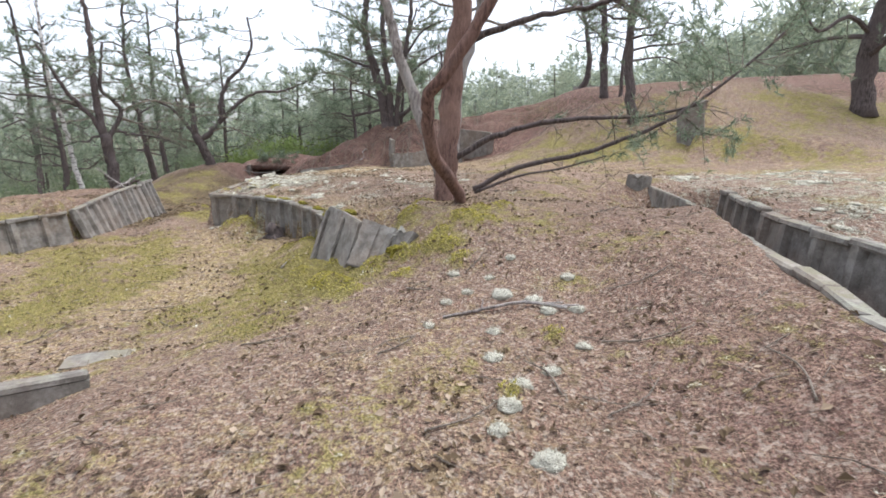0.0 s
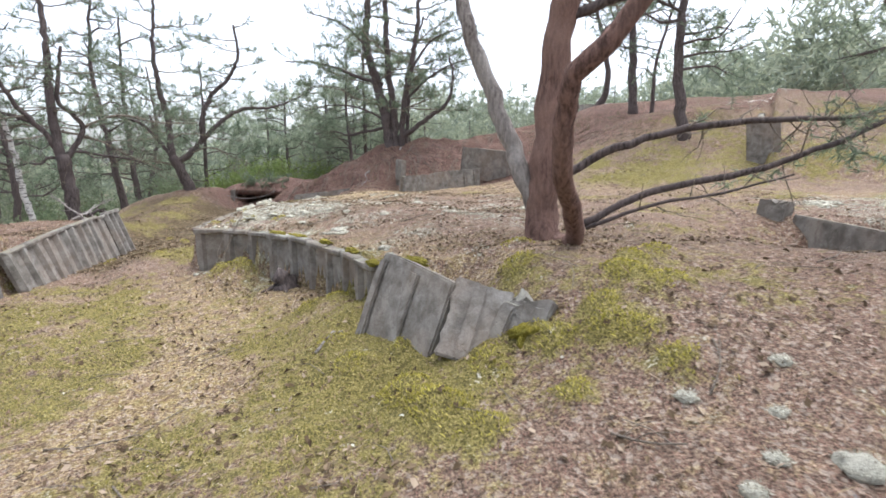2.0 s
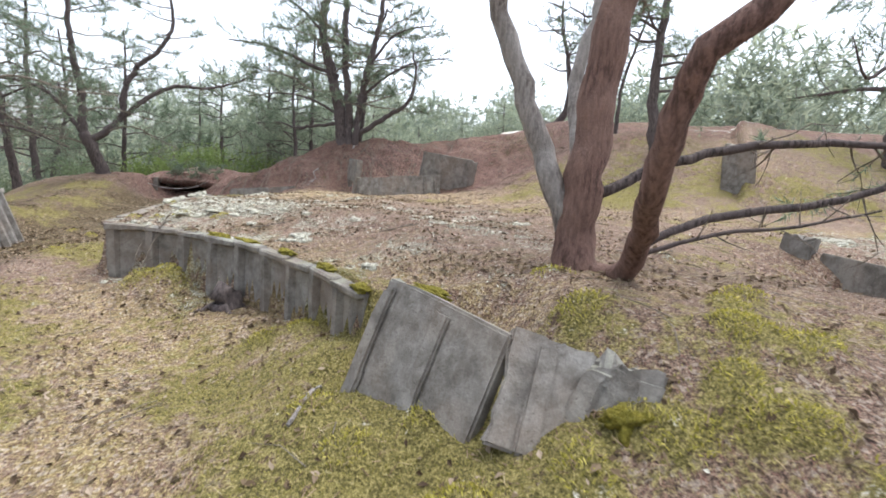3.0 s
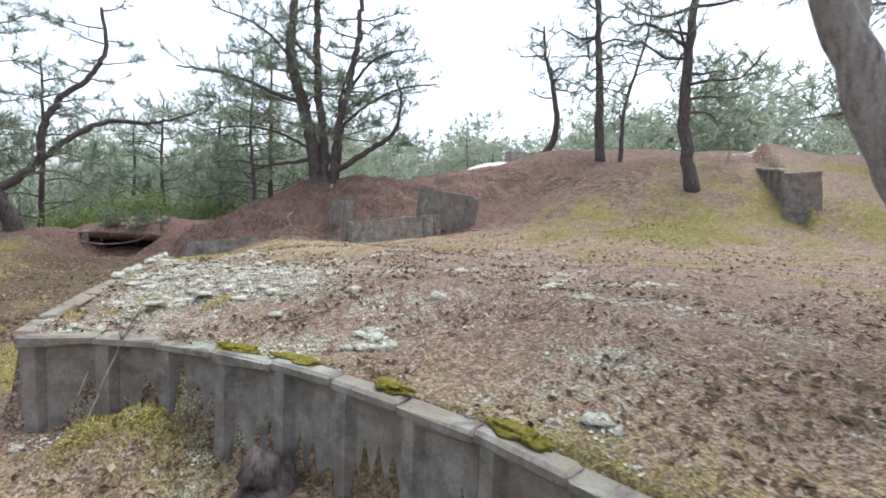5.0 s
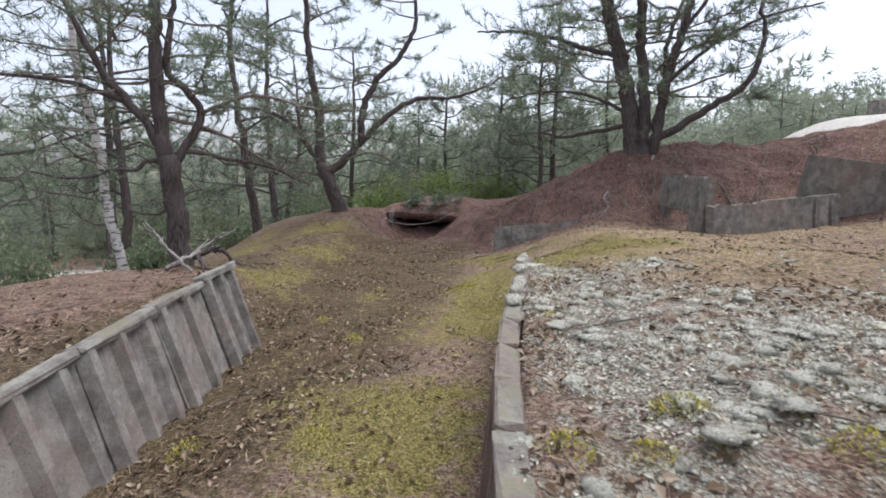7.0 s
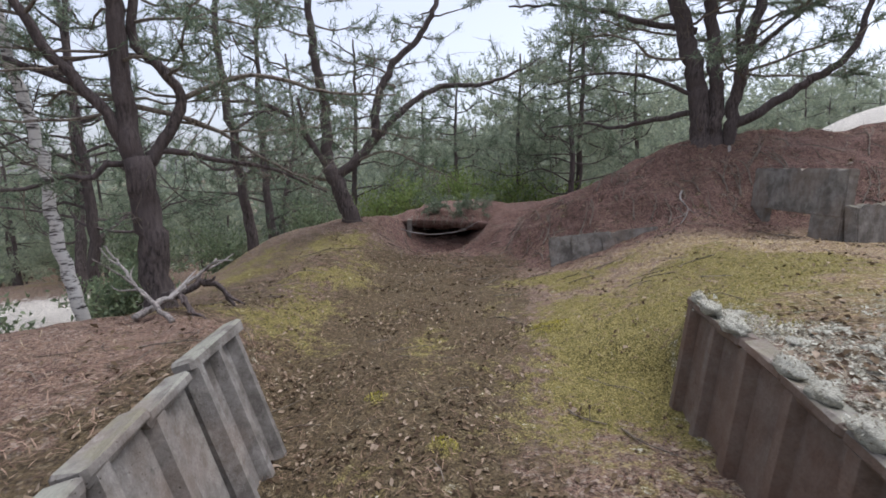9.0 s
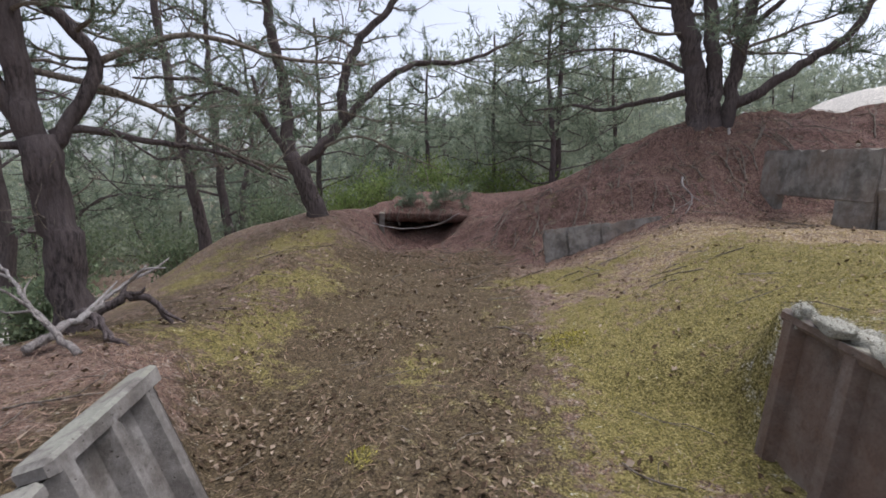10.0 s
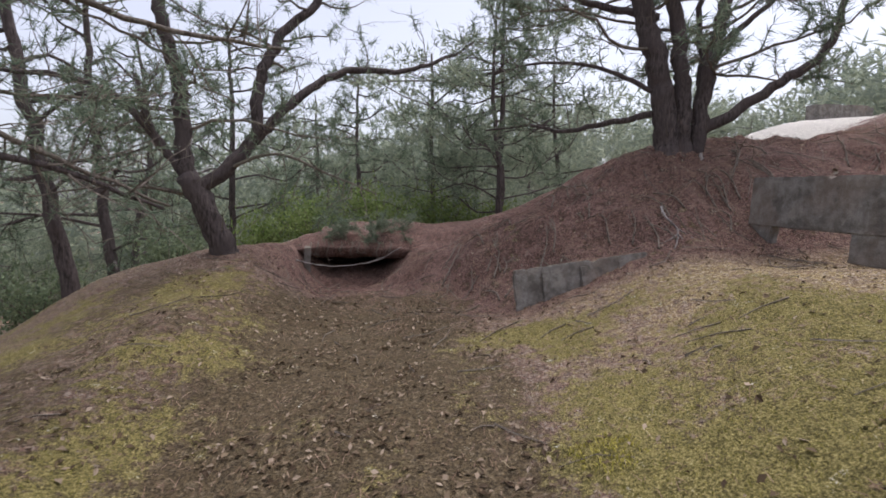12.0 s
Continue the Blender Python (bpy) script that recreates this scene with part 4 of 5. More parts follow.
# the leaning pine with the long arched arm beside the dugout
tb = tree("scots_pine", "leaning pine with a long arched bare arm and many dead twigs", on_ground(-9.2, 19.6, 0.08))
g = Grower(0.15, 12, 0.013)
stems = [limb_part("stem", [(0.06, 0.02, -0.1), (-0.2, -0.08, 0.7), (-0.42, -0.15, 1.2)], 0.19, 0.15, BARK_DARK, tb, 12, flare=0.3),
         limb_part("stem", [(-0.4, -0.15, 1.05), (-0.43, -0.15, 2.39), (-0.55, -0.2, 3.15), (-0.65, -0.24, 4.4), (-0.5, -0.2, 6.2)], 0.12, 0.04, BARK_DARK, tb, 10),
         limb_part("stem", [(-0.3, -0.1, 0.95), (0.1, 0.04, 1.3), (0.46, 0.17, 1.73), (0.54, 0.19, 2.41), (0.83, 0.3, 3.2), (1.38, 0.5, 3.8), (1.75, 0.62, 4.6), (1.7, 0.6, 5.6)], 0.11, 0.035, BARK_DARK, tb, 10),
         limb_part("limb", [(0.4, 0.15, 1.65), (1.14, 0.41, 2.43), (1.82, 0.65, 2.84), (2.63, 0.94, 2.92), (3.3, 1.15, 3.15), (3.9, 1.3, 3.5)], 0.085, 0.02, BARK_DARK, tb, 9),
         limb_part("limb", [(-0.42, -0.15, 1.15), (-0.82, -0.29, 1.83), (-1.21, -0.43, 2.27), (-1.8, -0.65, 2.47), (-2.8, -0.8, 2.5)], 0.07, 0.02, BARK_DARK, tb, 8),
         limb_part("limb", [(-0.7, -0.25, 1.6), (-0.82, -0.3, 2.0), (-0.92, -0.34, 2.55)], 0.06, 0.03, BARK_DARK, tb, 8),
         limb_part("limb", [(0.0, 0.0, 1.25), (0.8, 0.0, 1.5), (1.6, -0.2, 1.2), (2.3, -0.3, 0.9)], 0.03, 0.008, TWIG, tb, 6),
         limb_part("limb", [(-0.3, -0.1, 0.9), (-1.2, -0.4, 1.05), (-2.2, -0.7, 0.9)], 0.03, 0.008, TWIG, tb, 6)]
g.boughs(stems[1], 16, 2.3, 0.024, 0.12, 0.85, 0.05)
g.boughs(stems[2], 13, 1.9, 0.022, 0.4, 0.8, 0.1)
for s in stems[3:]:
    g.along(s, 16, 0.9, 0.01, 2, 0.15, 0.2)
g.along(stems[0], 12, 0.7, 0.01, 2, 0.0, 0.2)
tagged(part("twig_spray", g.twigs, TWIG, tb), kind="stuff")
part("crown", g.crown(), NEEDLE, tb)


def plain_pine(name, label, at, pts, r0, bark, limbs_n, reach, green, needle=0.16, group="", start=0.25):
    """A pine with one stem and limbs all round it."""
    ob = tree(name, label, at, group)
    gr = Grower(needle * 1.15, 13, needle * 0.1)
    path = limb_part("trunk", pts, r0, r0 * 0.25, bark, ob, 10, 0.25, flare=0.3)
    for i in range(limbs_n):
        q = start + (0.97 - start) * (i + rng.random()) / limbs_n
        p = path[int(q * (len(path) - 1))]
        a = rng.uniform(0, 2 * math.pi)
        ln = reach * (1.15 - 0.75 * q) * rng.uniform(0.7, 1.25)
        out = np.array([math.cos(a), math.sin(a), 0.0])
        lp = [p, p + out * ln * 0.35 + np.array([0, 0, ln * rng.uniform(-0.05, 0.18)]), p + out * ln * 0.7 + np.array([0, 0, ln * rng.uniform(-0.05, 0.25)]), p + out * ln + np.array([0, 0, ln * rng.uniform(0.0, 0.35)])]
        lp = smooth_path(lp, 0.25)
        tube(gr.twigs, lp, np.linspace(r0 * 0.28, 0.012, len(lp)), 5)
        gr.along(lp, max(3, int(ln * 3.2)), ln * 0.42, 0.012, 1, green if q > 0.3 else green * 0.6, 0.3)
    tagged(part("limb_spray", gr.twigs, bark, ob), kind="stuff")
    part("crown", gr.crown(), NEEDLE, ob)
    return ob


plain_pine("scots_pine", "slender dark pine leaning at the edge of the woods", on_ground(-11.8, 20.2), [(0, 0, -0.1), (-0.16, -0.09, 1.4), (-0.25, -0.15, 2.5), (-0.41, -0.24, 4.1), (-0.42, -0.25, 5.5), (-0.3, 0, 7.5)], 0.13, BARK_DARK, 20, 1.6, 0.5)
plain_pine("scots_pine", "tall straight pine on the hill's brow", on_ground(5.4, 14.3), [(0, 0, -0.1), (-0.17, 0.18, 1.4), (-0.2, 0.2, 2.8), (-0.15, 0.2, 4.5), (-0.3, 0.1, 6.5)], 0.15, BARK_DARK, 22, 2.2, 0.8, start=0.3)
plain_pine("scots_pine", "tall straight pine on the hill's brow", on_ground(5.8, 18.4), [(0, 0, -0.1), (-0.1, 0.08, 2.2), (-0.24, 0.17, 4.2), (-0.2, 0.1, 7.0)], 0.15, BARK_DARK, 22, 2.0, 0.7, start=0.35)
plain_pine("scots_pine", "thin pine on the hill's brow", on_ground(6.3, 18.1), [(0, 0, -0.1), (0.05, 0, 1.7), (0.4, -0.3, 3.6), (0.5, -0.3, 5.0)], 0.07, BARK_DARK, 14, 1.5, 0.7, start=0.3)
plain_pine("scots_pine", "stunted crooked pine beside the pale sand patch", on_ground(5.6, 22.0), [(0, 0, -0.1), (0.45, -0.2, 0.4), (0.55, -0.3, 1.2), (0.4, -0.2, 2.4), (0.1, 0, 3.6), (0.0, 0, 4.6)], 0.14, BARK_DARK, 14, 1.7, 0.8, start=0.45)
plain_pine("scots_pine", "stout dark pine at the edge of the clearing", on_ground(10.8, 13.0), [(0, 0, -0.1), (-0.07, 0.08, 0.8), (-0.07, 0.07, 1.7), (0.05, 0, 2.6), (0.1, 0.1, 5.0), (0.0, 0.2, 7.0)], 0.26, BARK_DARK, 24, 2.6, 0.8, start=0.2)

plain_pine("scots_pine", "young bushy pine behind the needle mound", on_ground(-4.3, 24.3), [(0, 0, -0.1), (0.05, 0, 1.5), (-0.1, 0.1, 3.2), (0.0, 0.1, 5.4)], 0.09, BARK_DARK, 24, 2.2, 1.0, 0.18, start=0.12)
plain_pine("scots_pine", "young bushy pine in the hollow behind the mound", on_ground(-8.2, 28.5), [(0, 0, -0.1), (0.1, 0, 2.0), (0.0, 0.1, 4.2), (0.1, 0.1, 6.6)], 0.11, BARK_DARK, 26, 2.3, 1.0, 0.2, start=0.15)
plain_pine("scots_pine", "slender pine among the bank's trees", on_ground(-13.5, 17.5), [(0, 0, -0.1), (0.1, 0, 2.2), (-0.1, 0.1, 4.6), (0.0, 0.1, 7.0)], 0.12, BARK_DARK, 22, 2.0, 0.8, 0.18, start=0.25)

for x, y, tall, r, start, reach in ((-14.2, 12.6, 8.5, 0.13, 0.2, 2.6), (-15.6, 16.2, 8.0, 0.12, 0.12, 2.7), (-13.0, 23.4, 8.5, 0.14, 0.15, 2.8), (-16.8, 20.4, 9.0, 0.14, 0.15, 2.8), (-11.6, 26.6, 7.5, 0.12, 0.1, 2.6), (-19.5, 16.5, 9.0, 0.14, 0.1, 2.9), (-15.0, 27.5, 8.5, 0.13, 0.1, 2.8)):
    b = rng.normal(0, 0.2, 4)
    plain_pine("scots_pine", "spreading pine with grey dead lower boughs in the hollow", on_ground(x, y), [(0, 0, -0.1), (b[0], b[1], tall * 0.3), (b[0] + b[2], b[1] + b[3], tall * 0.65), (b[2], b[3], tall)], r, BARK_DARK, 18, reach, 0.8, 0.19, "hollow pines", start)

# the birch behind the bank
bi = tree("birch", "slim white-barked leafless birch behind the bank", on_ground(-10.6, 14.4))
g = Grower(gnarl=0.3)
path = limb_part("trunk", [(0.05, 0.05, -0.1), (-0.06, -0.06, 0.78), (-0.09, -0.09, 1.34), (-0.11, -0.12, 1.94), (-0.17, -0.18, 2.5), (-0.24, -0.25, 3.2), (-0.3, -0.2, 5.0), (-0.2, -0.1, 6.5)], 0.075, 0.02, BIRCH, bi, 9)
g.along(path, 26, 0.8, 0.008, 2, 0.0, 0.3, 0.4)
tagged(part("twig_spray", g.twigs, BARK_DARK, bi), kind="stuff")


# ---- woods all round ----
def wood_pine(seed, tall, reach, limbs_n, low):
    """A model pine for the woods, standing at the origin."""
    ob = tree("woodland_pine", "bushy green pine in the woods around the clearing", (0, 0, 0), "woodland pines")
    twigs, cs, ds = Acc(), [], []
    lean = rng.normal(0, 0.25, 2)
    path = limb_part("trunk", [(0, 0, -0.3), (lean[0] * 0.3, lean[1] * 0.3, tall * 0.3), (lean[0], lean[1], tall * 0.65), (lean[0], lean[1], tall)], 0.014 * tall + 0.02, 0.03, BARK_DARK, ob, 7, 0.6)
    for i in range(limbs_n):
        q = low + (0.98 - low) * (i + rng.random()) / limbs_n
        p = path[int(q * (len(path) - 1))]
        a = rng.uniform(0, 2 * math.pi)
        u = (q - low) / (1 - low)
        ln = reach * (0.45 + 0.75 * math.sin(math.pi * (0.2 + 0.72 * u))) * rng.uniform(0.5, 1.15)
        out = np.array([math.cos(a), math.sin(a), 0.0])
        end = p + out * ln + np.array([0, 0, ln * rng.uniform(-0.1, 0.4)])
        lp = smooth_path([p, p + out * ln * 0.5 + np.array([0, 0, ln * rng.uniform(-0.15, 0.15)]), end], 0.6)
        tube(twigs, lp, np.linspace(0.035, 0.01, len(lp)), 3)
        for puff in range(2):
            c = lp[-1] if puff else lp[len(lp) // 2] + rng.normal(0, 0.2, 3)
            size = reach * rng.uniform(0.2, 0.34)
            k = int(31 * size / 0.6)
            v = rng.normal(0, 1, (k, 3))
            v /= np.linalg.norm(v, axis=1)[:, None]
            cs.extend(c + v * np.array([1, 1, 0.55]) * size * rng.uniform(0.4, 1.05, (k, 1)))
            ds.extend([unit(w * 0.8 + np.array([0, 0, 0.7])) for w in v])
    acc = Acc()
    acc.tris(tuft_array(cs, ds, 0.25, 5, 0.046))
    tagged(part("limb_spray", twigs, BARK_DARK, ob), kind="stuff")
    # crown takes the needle colour with the haze's paleness mixed in
    part("crown", acc, NEEDLE_HAZE_PALED, ob)
    return ob


models = [wood_pine(1, 6.5, 2.3, 22, 0.08), wood_pine(2, 8.0, 2.5, 24, 0.14), wood_pine(3, 3.8, 2.0, 18, 0.04), wood_pine(4, 9.5, 2.6, 24, 0.3)]
spots = []


def plant(x, y, kind, scale):
    m = pose(x, y, ground_at(x, y) - 0.1, 0, 0, rng.uniform(0, 360))
    first = models[kind]
    if first.get("used"):
        ob = copy_thing(first, m)
    else:
        ob = first
        ob.matrix_basis = m
        ob["used"] = True
    ob.scale = (scale,) * 3


wood_rng = random.Random(5)
for ring in range(2000):
    if len(spots) >= 125:
        break
    a, dist = math.radians(wood_rng.uniform(-62, 70)), 13 + 50 * wood_rng.random() ** 1.3
    x, y = -4 - dist * math.sin(a), 11 + dist * math.cos(a)
    if x > 0 and y < 36 or x < -8 and dist < 19 or y < 25.5 and -14 < x < 13.0 or (x > 2 and y < 27) or (x > -13.5 and y < 16) or any((x - p) ** 2 + (y - q) ** 2 < (1.6 + 0.035 * dist) ** 2 for p, q in spots):
        continue
    spots.append((x, y))
for n, (x, y) in enumerate(spots):
    plant(x, y, wood_rng.choice((0, 0, 1, 2, 2, 3)), wood_rng.uniform(0.7, 1.1) * (0.72 if x > 0 else 0.74 if x < -11 else 1.0))
for n in range(8):
    a = math.radians(95 + 170 * (n + 0.5) / 8)
    plant(18 * math.sin(a), 4 + 18 * math.cos(a), n % 4, 1.0)
for ob in models:
    if "used" in ob.keys():
        del ob["used"]


# ---- shrubs in the hollow behind the dugout ----
def shrub(at, size, count, material=None, label="loose yellow-green leafy shrub in the hollow", group="shrubs"):
    ob = tagged(new("shrub"), label, "shrub", group)
    ob.location = at
    stems, leaves = Acc(), Acc()
    tips = []
    for i in range(count):
        a, up = rng.uniform(0, 2 * math.pi), rng.uniform(0.4, 1.0)
        end = np.array([math.cos(a) * size * 0.75 * rng.random(), math.sin(a) * size * 0.75 * rng.random(), size * up])
        p = smooth_path([(0, 0, -0.1), end * np.array([0.3, 0.3, 0.5]), end], 0.2)
        tube(stems, p, np.linspace(0.015, 0.004, len(p)), 4)
        tips.append(p[len(p) // 3:])
    t = np.vstack(tips)
    t = t[rng.integers(0, len(t), count * 60)] + rng.normal(0, 0.14 * size, (count * 60, 3))
    leaves.tris(tuft_array(t, np.tile((0, 0, 1.0), (len(t), 1)), 0.09, 2, 0.05))
    tagged(part("woody_base", stems, TWIG, ob), kind="stuff")
    part("foliage", leaves, material or SHRUB, ob)
    return ob


for x, y, s, n in ((-7.3, 25.0, 1.5, 34), (-8.9, 24.6, 1.4, 30), (-5.6, 25.6, 1.6, 34), (-10.4, 25.4, 1.6, 30), (-4.0, 26.5, 1.4, 28), (-6.6, 27.5, 2.0, 36)):
    shrub(on_ground(x, y), s, n)
for x, y, s in ((-12.6, 14.6, 1.2), (-11.8, 16.3, 1.0), (-13.2, 21.2, 1.4), (-11.3, 22.6, 1.2), (-15.5, 15.4, 1.6), (-14.6, 12.9, 1.4), (-16.2, 21.8, 1.9), (-12.2, 24.4, 1.5), (-13.2, 10.6, 1.3)):
    shrub(on_ground(x, y), s, 26, UNDERGROWTH, "dull green undergrowth bush below the bank", "undergrowth")


# ---- the far woods, a closed band of crowns beyond the nearer pines ----
def far_woods():
    cs, ds = [], []
    for i in range(300):
        a, dist = math.radians(wood_rng.uniform(-66, 72)), wood_rng.uniform(25, 62)
        x, y = -4 - dist * math.sin(a), 11 + dist * math.cos(a)
        if 0 < x < 16 and y < 40 or -11 < x <= 0 and y < 33:
            continue
        tall, wide = wood_rng.uniform(5.0, 9.0) * (0.9 if x > 2 else 0.9 if x < -20 else 1.0), wood_rng.uniform(1.6, 2.8)
        n = int(34 * wide)
        v = rng.normal(0, 1, (n, 3))
        v /= np.linalg.norm(v, axis=1)[:, None]
        v *= rng.uniform(0.5, 1.1, (n, 1))
        c = np.stack([x + v[:, 0] * wide, y + v[:, 1] * wide, ground_at(x, y) + tall * (0.52 + 0.46 * v[:, 2])], 1)
        cs.append(c)
        ds.append(v * np.array([1, 1, 0.4]) + np.array([0, 0, 0.4]))
    acc = Acc()
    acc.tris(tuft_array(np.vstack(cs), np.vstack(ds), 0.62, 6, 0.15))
    # the haze over these crowns is only their pale needle colour
    return tagged(part("far_woods", acc, HAZE_TINT_NEEDLE), "green pine woods closing the view beyond the hollow, distance haze tinted into their colour", "woods", kind="stuff")


far_woods()


# ---- the dugout at the end of the hollow ----
def lump(name, label, category, at, size, material, rough=0.2, seed=1, detail=3, group="", flat=0.0):
    """A rounded, uneven lump whose base lies at `at`."""
    r = np.random.default_rng(seed)
    bm = bmesh.new()
    bmesh.ops.create_icosphere(bm, subdivisions=detail, radius=1.0)
    off = r.uniform(0, 50, 3)
    for v in bm.verts:
        n = noise.noise(Vector(v.co) * 1.7 + Vector(off)) * rough * 1.4 + noise.noise(Vector(v.co) * 5 + Vector(off)) * rough * 0.6
        c = v.co * (1 + n)
        v.co = Vector((c.x * size[0], c.y * size[1], max(c.z, -flat if flat else -1.0) * size[2]))
    at_v = np.array([v.co[:] for v in bm.verts if v.co.z > -0.2 * size[2]]) if material is LICHEN else None
    ob = part(name, bm, material, smooth=True)
    ob.location = at
    if at_v is not None:
        fringe = Acc()
        fringe.tris(tuft_array(at_v, at_v / np.array(size), 0.018, 2, 0.007))
        part("fringe", fringe, LICHEN_FRILL, ob)
    return tagged(ob, label, category, group)


def earth_roof():
    """A thick mat of earth and roots that carries the bank on over the end of the hollow."""
    xs, ys = np.linspace(-9.2, -5.7, 52), np.linspace(21.25, 24.2, 44)
    X, Y = np.meshgrid(xs, ys)
    side = ss(0.0, 0.7, np.minimum(X + 9.2, -5.7 - X))
    front = 1 - ss(0.0, 0.7, Y - 21.25)
    ragged = 0.16 * vnoise(X, Y * 0, 0.5, 71) + 0.09 * vnoise(X, Y * 0, 0.2, 72)
    top = open_land(X, Y) + 0.06 + 0.05 * vnoise(X, Y, 0.45, 73) + 0.03 * vnoise(X, Y, 0.2, 74) - 0.16 * front ** 2 - 0.1 * (1 - side)
    low = np.minimum(top - 0.1, -0.02 + 0.08 * vnoise(X, Y, 0.4, 75) + 0.1 * (1 - side))
    Yf = Y + front * ragged + 0.25 * front * np.abs(X + 7.5) ** 2 / 2.5
    ny, nx = X.shape
    v = np.concatenate([np.stack([X, Yf, top], -1).reshape(-1, 3), np.stack([X, Yf + 0.1 * front, low], -1).reshape(-1, 3)])
    i = np.arange(nx * ny).reshape(ny, nx)
    up = np.stack([i[:-1, :-1], i[:-1, 1:], i[1:, 1:], i[1:, :-1]], -1).reshape(-1, 4)
    down = up[:, ::-1] + nx * ny
    rim = np.concatenate([i[0, :], i[1:, -1], i[-1, -2::-1], i[-2:0:-1, 0]])
    nxt = np.roll(rim, -1)
    sides = np.stack([rim, rim + nx * ny, nxt + nx * ny, nxt], -1)
    me = bpy.data.meshes.new("dugout_roof")
    me.from_pydata(v.tolist(), [], np.concatenate([up, down, sides]).tolist())
    me.polygons.foreach_set("use_smooth", np.ones(len(me.polygons), bool))
    for key, val in (("red", 1.0), ("leaf", 0.1)):
        me.attributes.new(key, "FLOAT", "POINT").data.foreach_set("value", np.full(len(v), val, np.float32))
    me.materials.append(GROUND)
    return tagged(new("dugout_roof", me), "overhanging mat of earth, roots and needles over a dark dugout", "earth overhang")


earth_roof()
slab("cheek_slab", "mossy concrete cheek beside the dugout's entrance", 1.1, 0.85, 0.12, (-8.5, 21.5, -0.62), -78, -4, 0, seed=21)
back = lump("dugout_back", "dark earth closing the back of the dugout", "earth bank", (-7.5, 23.7, -0.3), (1.5, 0.7, 0.8), GROUND, 0.15, 8, 4)

over = tree("pine_seedling", "low green pine sprigs hanging over the dugout's mouth", (-7.3, 21.75, float(open_land(-7.3, 21.75)) + 0.16))
g = Grower(0.15, 18, 0.014)
for k in range(9):
    a = -0.1 - 2.9 * k / 8
    g.twig((0.25 * math.cos(a), 0.1, 0.0), (math.cos(a), 0.8 * math.sin(a), 0.0), 0.6, 0.01, 2, 1.0)
tagged(part("twig_spray", g.twigs, TWIG, over), kind="stuff")
part("crown", g.crown(), NEEDLE, over)


# ---- sticks, roots, stump ----
def stick(name, label, category, pts, r0, r1, material=None, forks=0, fork_len=0.25, group="", seed=0):
    """A dead stick along pts (world), with side forks; the object stands at its first point."""
    global rng
    keep, rng = rng, np.random.default_rng(900 + seed)
    o = np.array(pts[0], float)
    path = smooth_path([np.array(p) - o for p in pts], 0.05)
    path[1:-1] += rng.normal(0, r0 * 0.25, (len(path) - 2, 3))
    acc = Acc()
    tube(acc, path, np.linspace(r0, r1, len(path)), 7, 0.12)
    for i in range(forks):
        j = int(rng.uniform(0.2, 0.9) * (len(path) - 1))
        d = unit(unit(path[min(j + 1, len(path) - 1)] - path[j - 1]) + rng.normal(0, 0.6, 3) * np.array([1, 1, 0.5]) + np.array([0, 0, 0.15]))
        q = smooth_path([path[j], path[j] + d * fork_len * 0.5 + rng.normal(0, 0.02, 3), path[j] + d * fork_len * rng.uniform(0.7, 1.3)], 0.05)
        tube(acc, q, np.linspace(r0 * 0.5, r1 * 0.5, len(q)), 5)
    ob = part(name, acc, material or TWIG, smooth=True)
    ob.location = o
    rng = keep
    return tagged(ob, label, category, group)


def g3(x, y, up=0.015):
    return (x, y, ground_at(x, y) + up)


stick("dead_branch", "bleached dead branch lying beside the forked pine", "branch", [(-9.08, 13.5, ground_at(-9.08, 13.5) + 0.04), (-9.0, 13.85, 0.1), (-9.08, 14.2, 0.14), (-8.95, 14.55, 0.36)], 0.035, 0.012, BARK_GREY, 4, 0.4, seed=1)
stick("dead_branch", "grey dead branch propped against the pine's foot", "branch", [g3(-8.7, 13.5, 0.01), (-8.95, 13.6, 0.1), (-9.25, 13.75, 0.22), (-9.6, 13.95, 0.4), (-9.9, 14.1, 0.55)], 0.025, 0.008, BARK_GREY, 5, 0.35, seed=2)
stick("root", "twisted dark root arching over the needles", "root", [(-9.3, 14.3, 0.0), (-9.12, 14.45, 0.1), (-8.98, 14.55, 0.06), g3(-8.82, 14.65, -0.02)], 0.05, 0.018, BARK_DARK, 3, 0.25, seed=3)
stick("root", "twisted dark root at the pine's foot", "root", [(-9.25, 14.1, 0.05), (-9.05, 14.0, 0.1), (-8.9, 13.95, 0.03), g3(-8.7, 13.85, -0.02)], 0.04, 0.015, BARK_DARK, 3, 0.2, seed=4)
stick("hanging_root", "pale root hanging down the red mound from the pines", "root", [(-1.85, 19.75, 1.75), (-1.92, 19.55, 1.5), (-1.95, 19.35, 1.25), (-2.0, 19.15, 0.98), (-1.75, 18.95, 0.85)], 0.028, 0.012, BARK_GREY, 2, 0.3, seed=5)
stick("hanging_root", "thin pale root lying down the red slope", "root", [g3(-2.9, 18.9, 0.03), g3(-3.0, 18.6, 0.05), g3(-2.95, 18.35, 0.04), g3(-3.15, 18.05, 0.02)], 0.018, 0.008, BARK_GREY, 3, 0.3, seed=6)
stick("bowed_branch", "thin bare branch bowed across the dugout's mouth", "branch", [(-9.0, 20.6, 0.3), (-8.4, 20.8, 0.02), (-7.8, 20.9, -0.1), (-7.1, 20.9, -0.02), (-6.6, 20.9, 0.22)], 0.013, 0.006, BARK_GREY, 2, 0.3, seed=7)
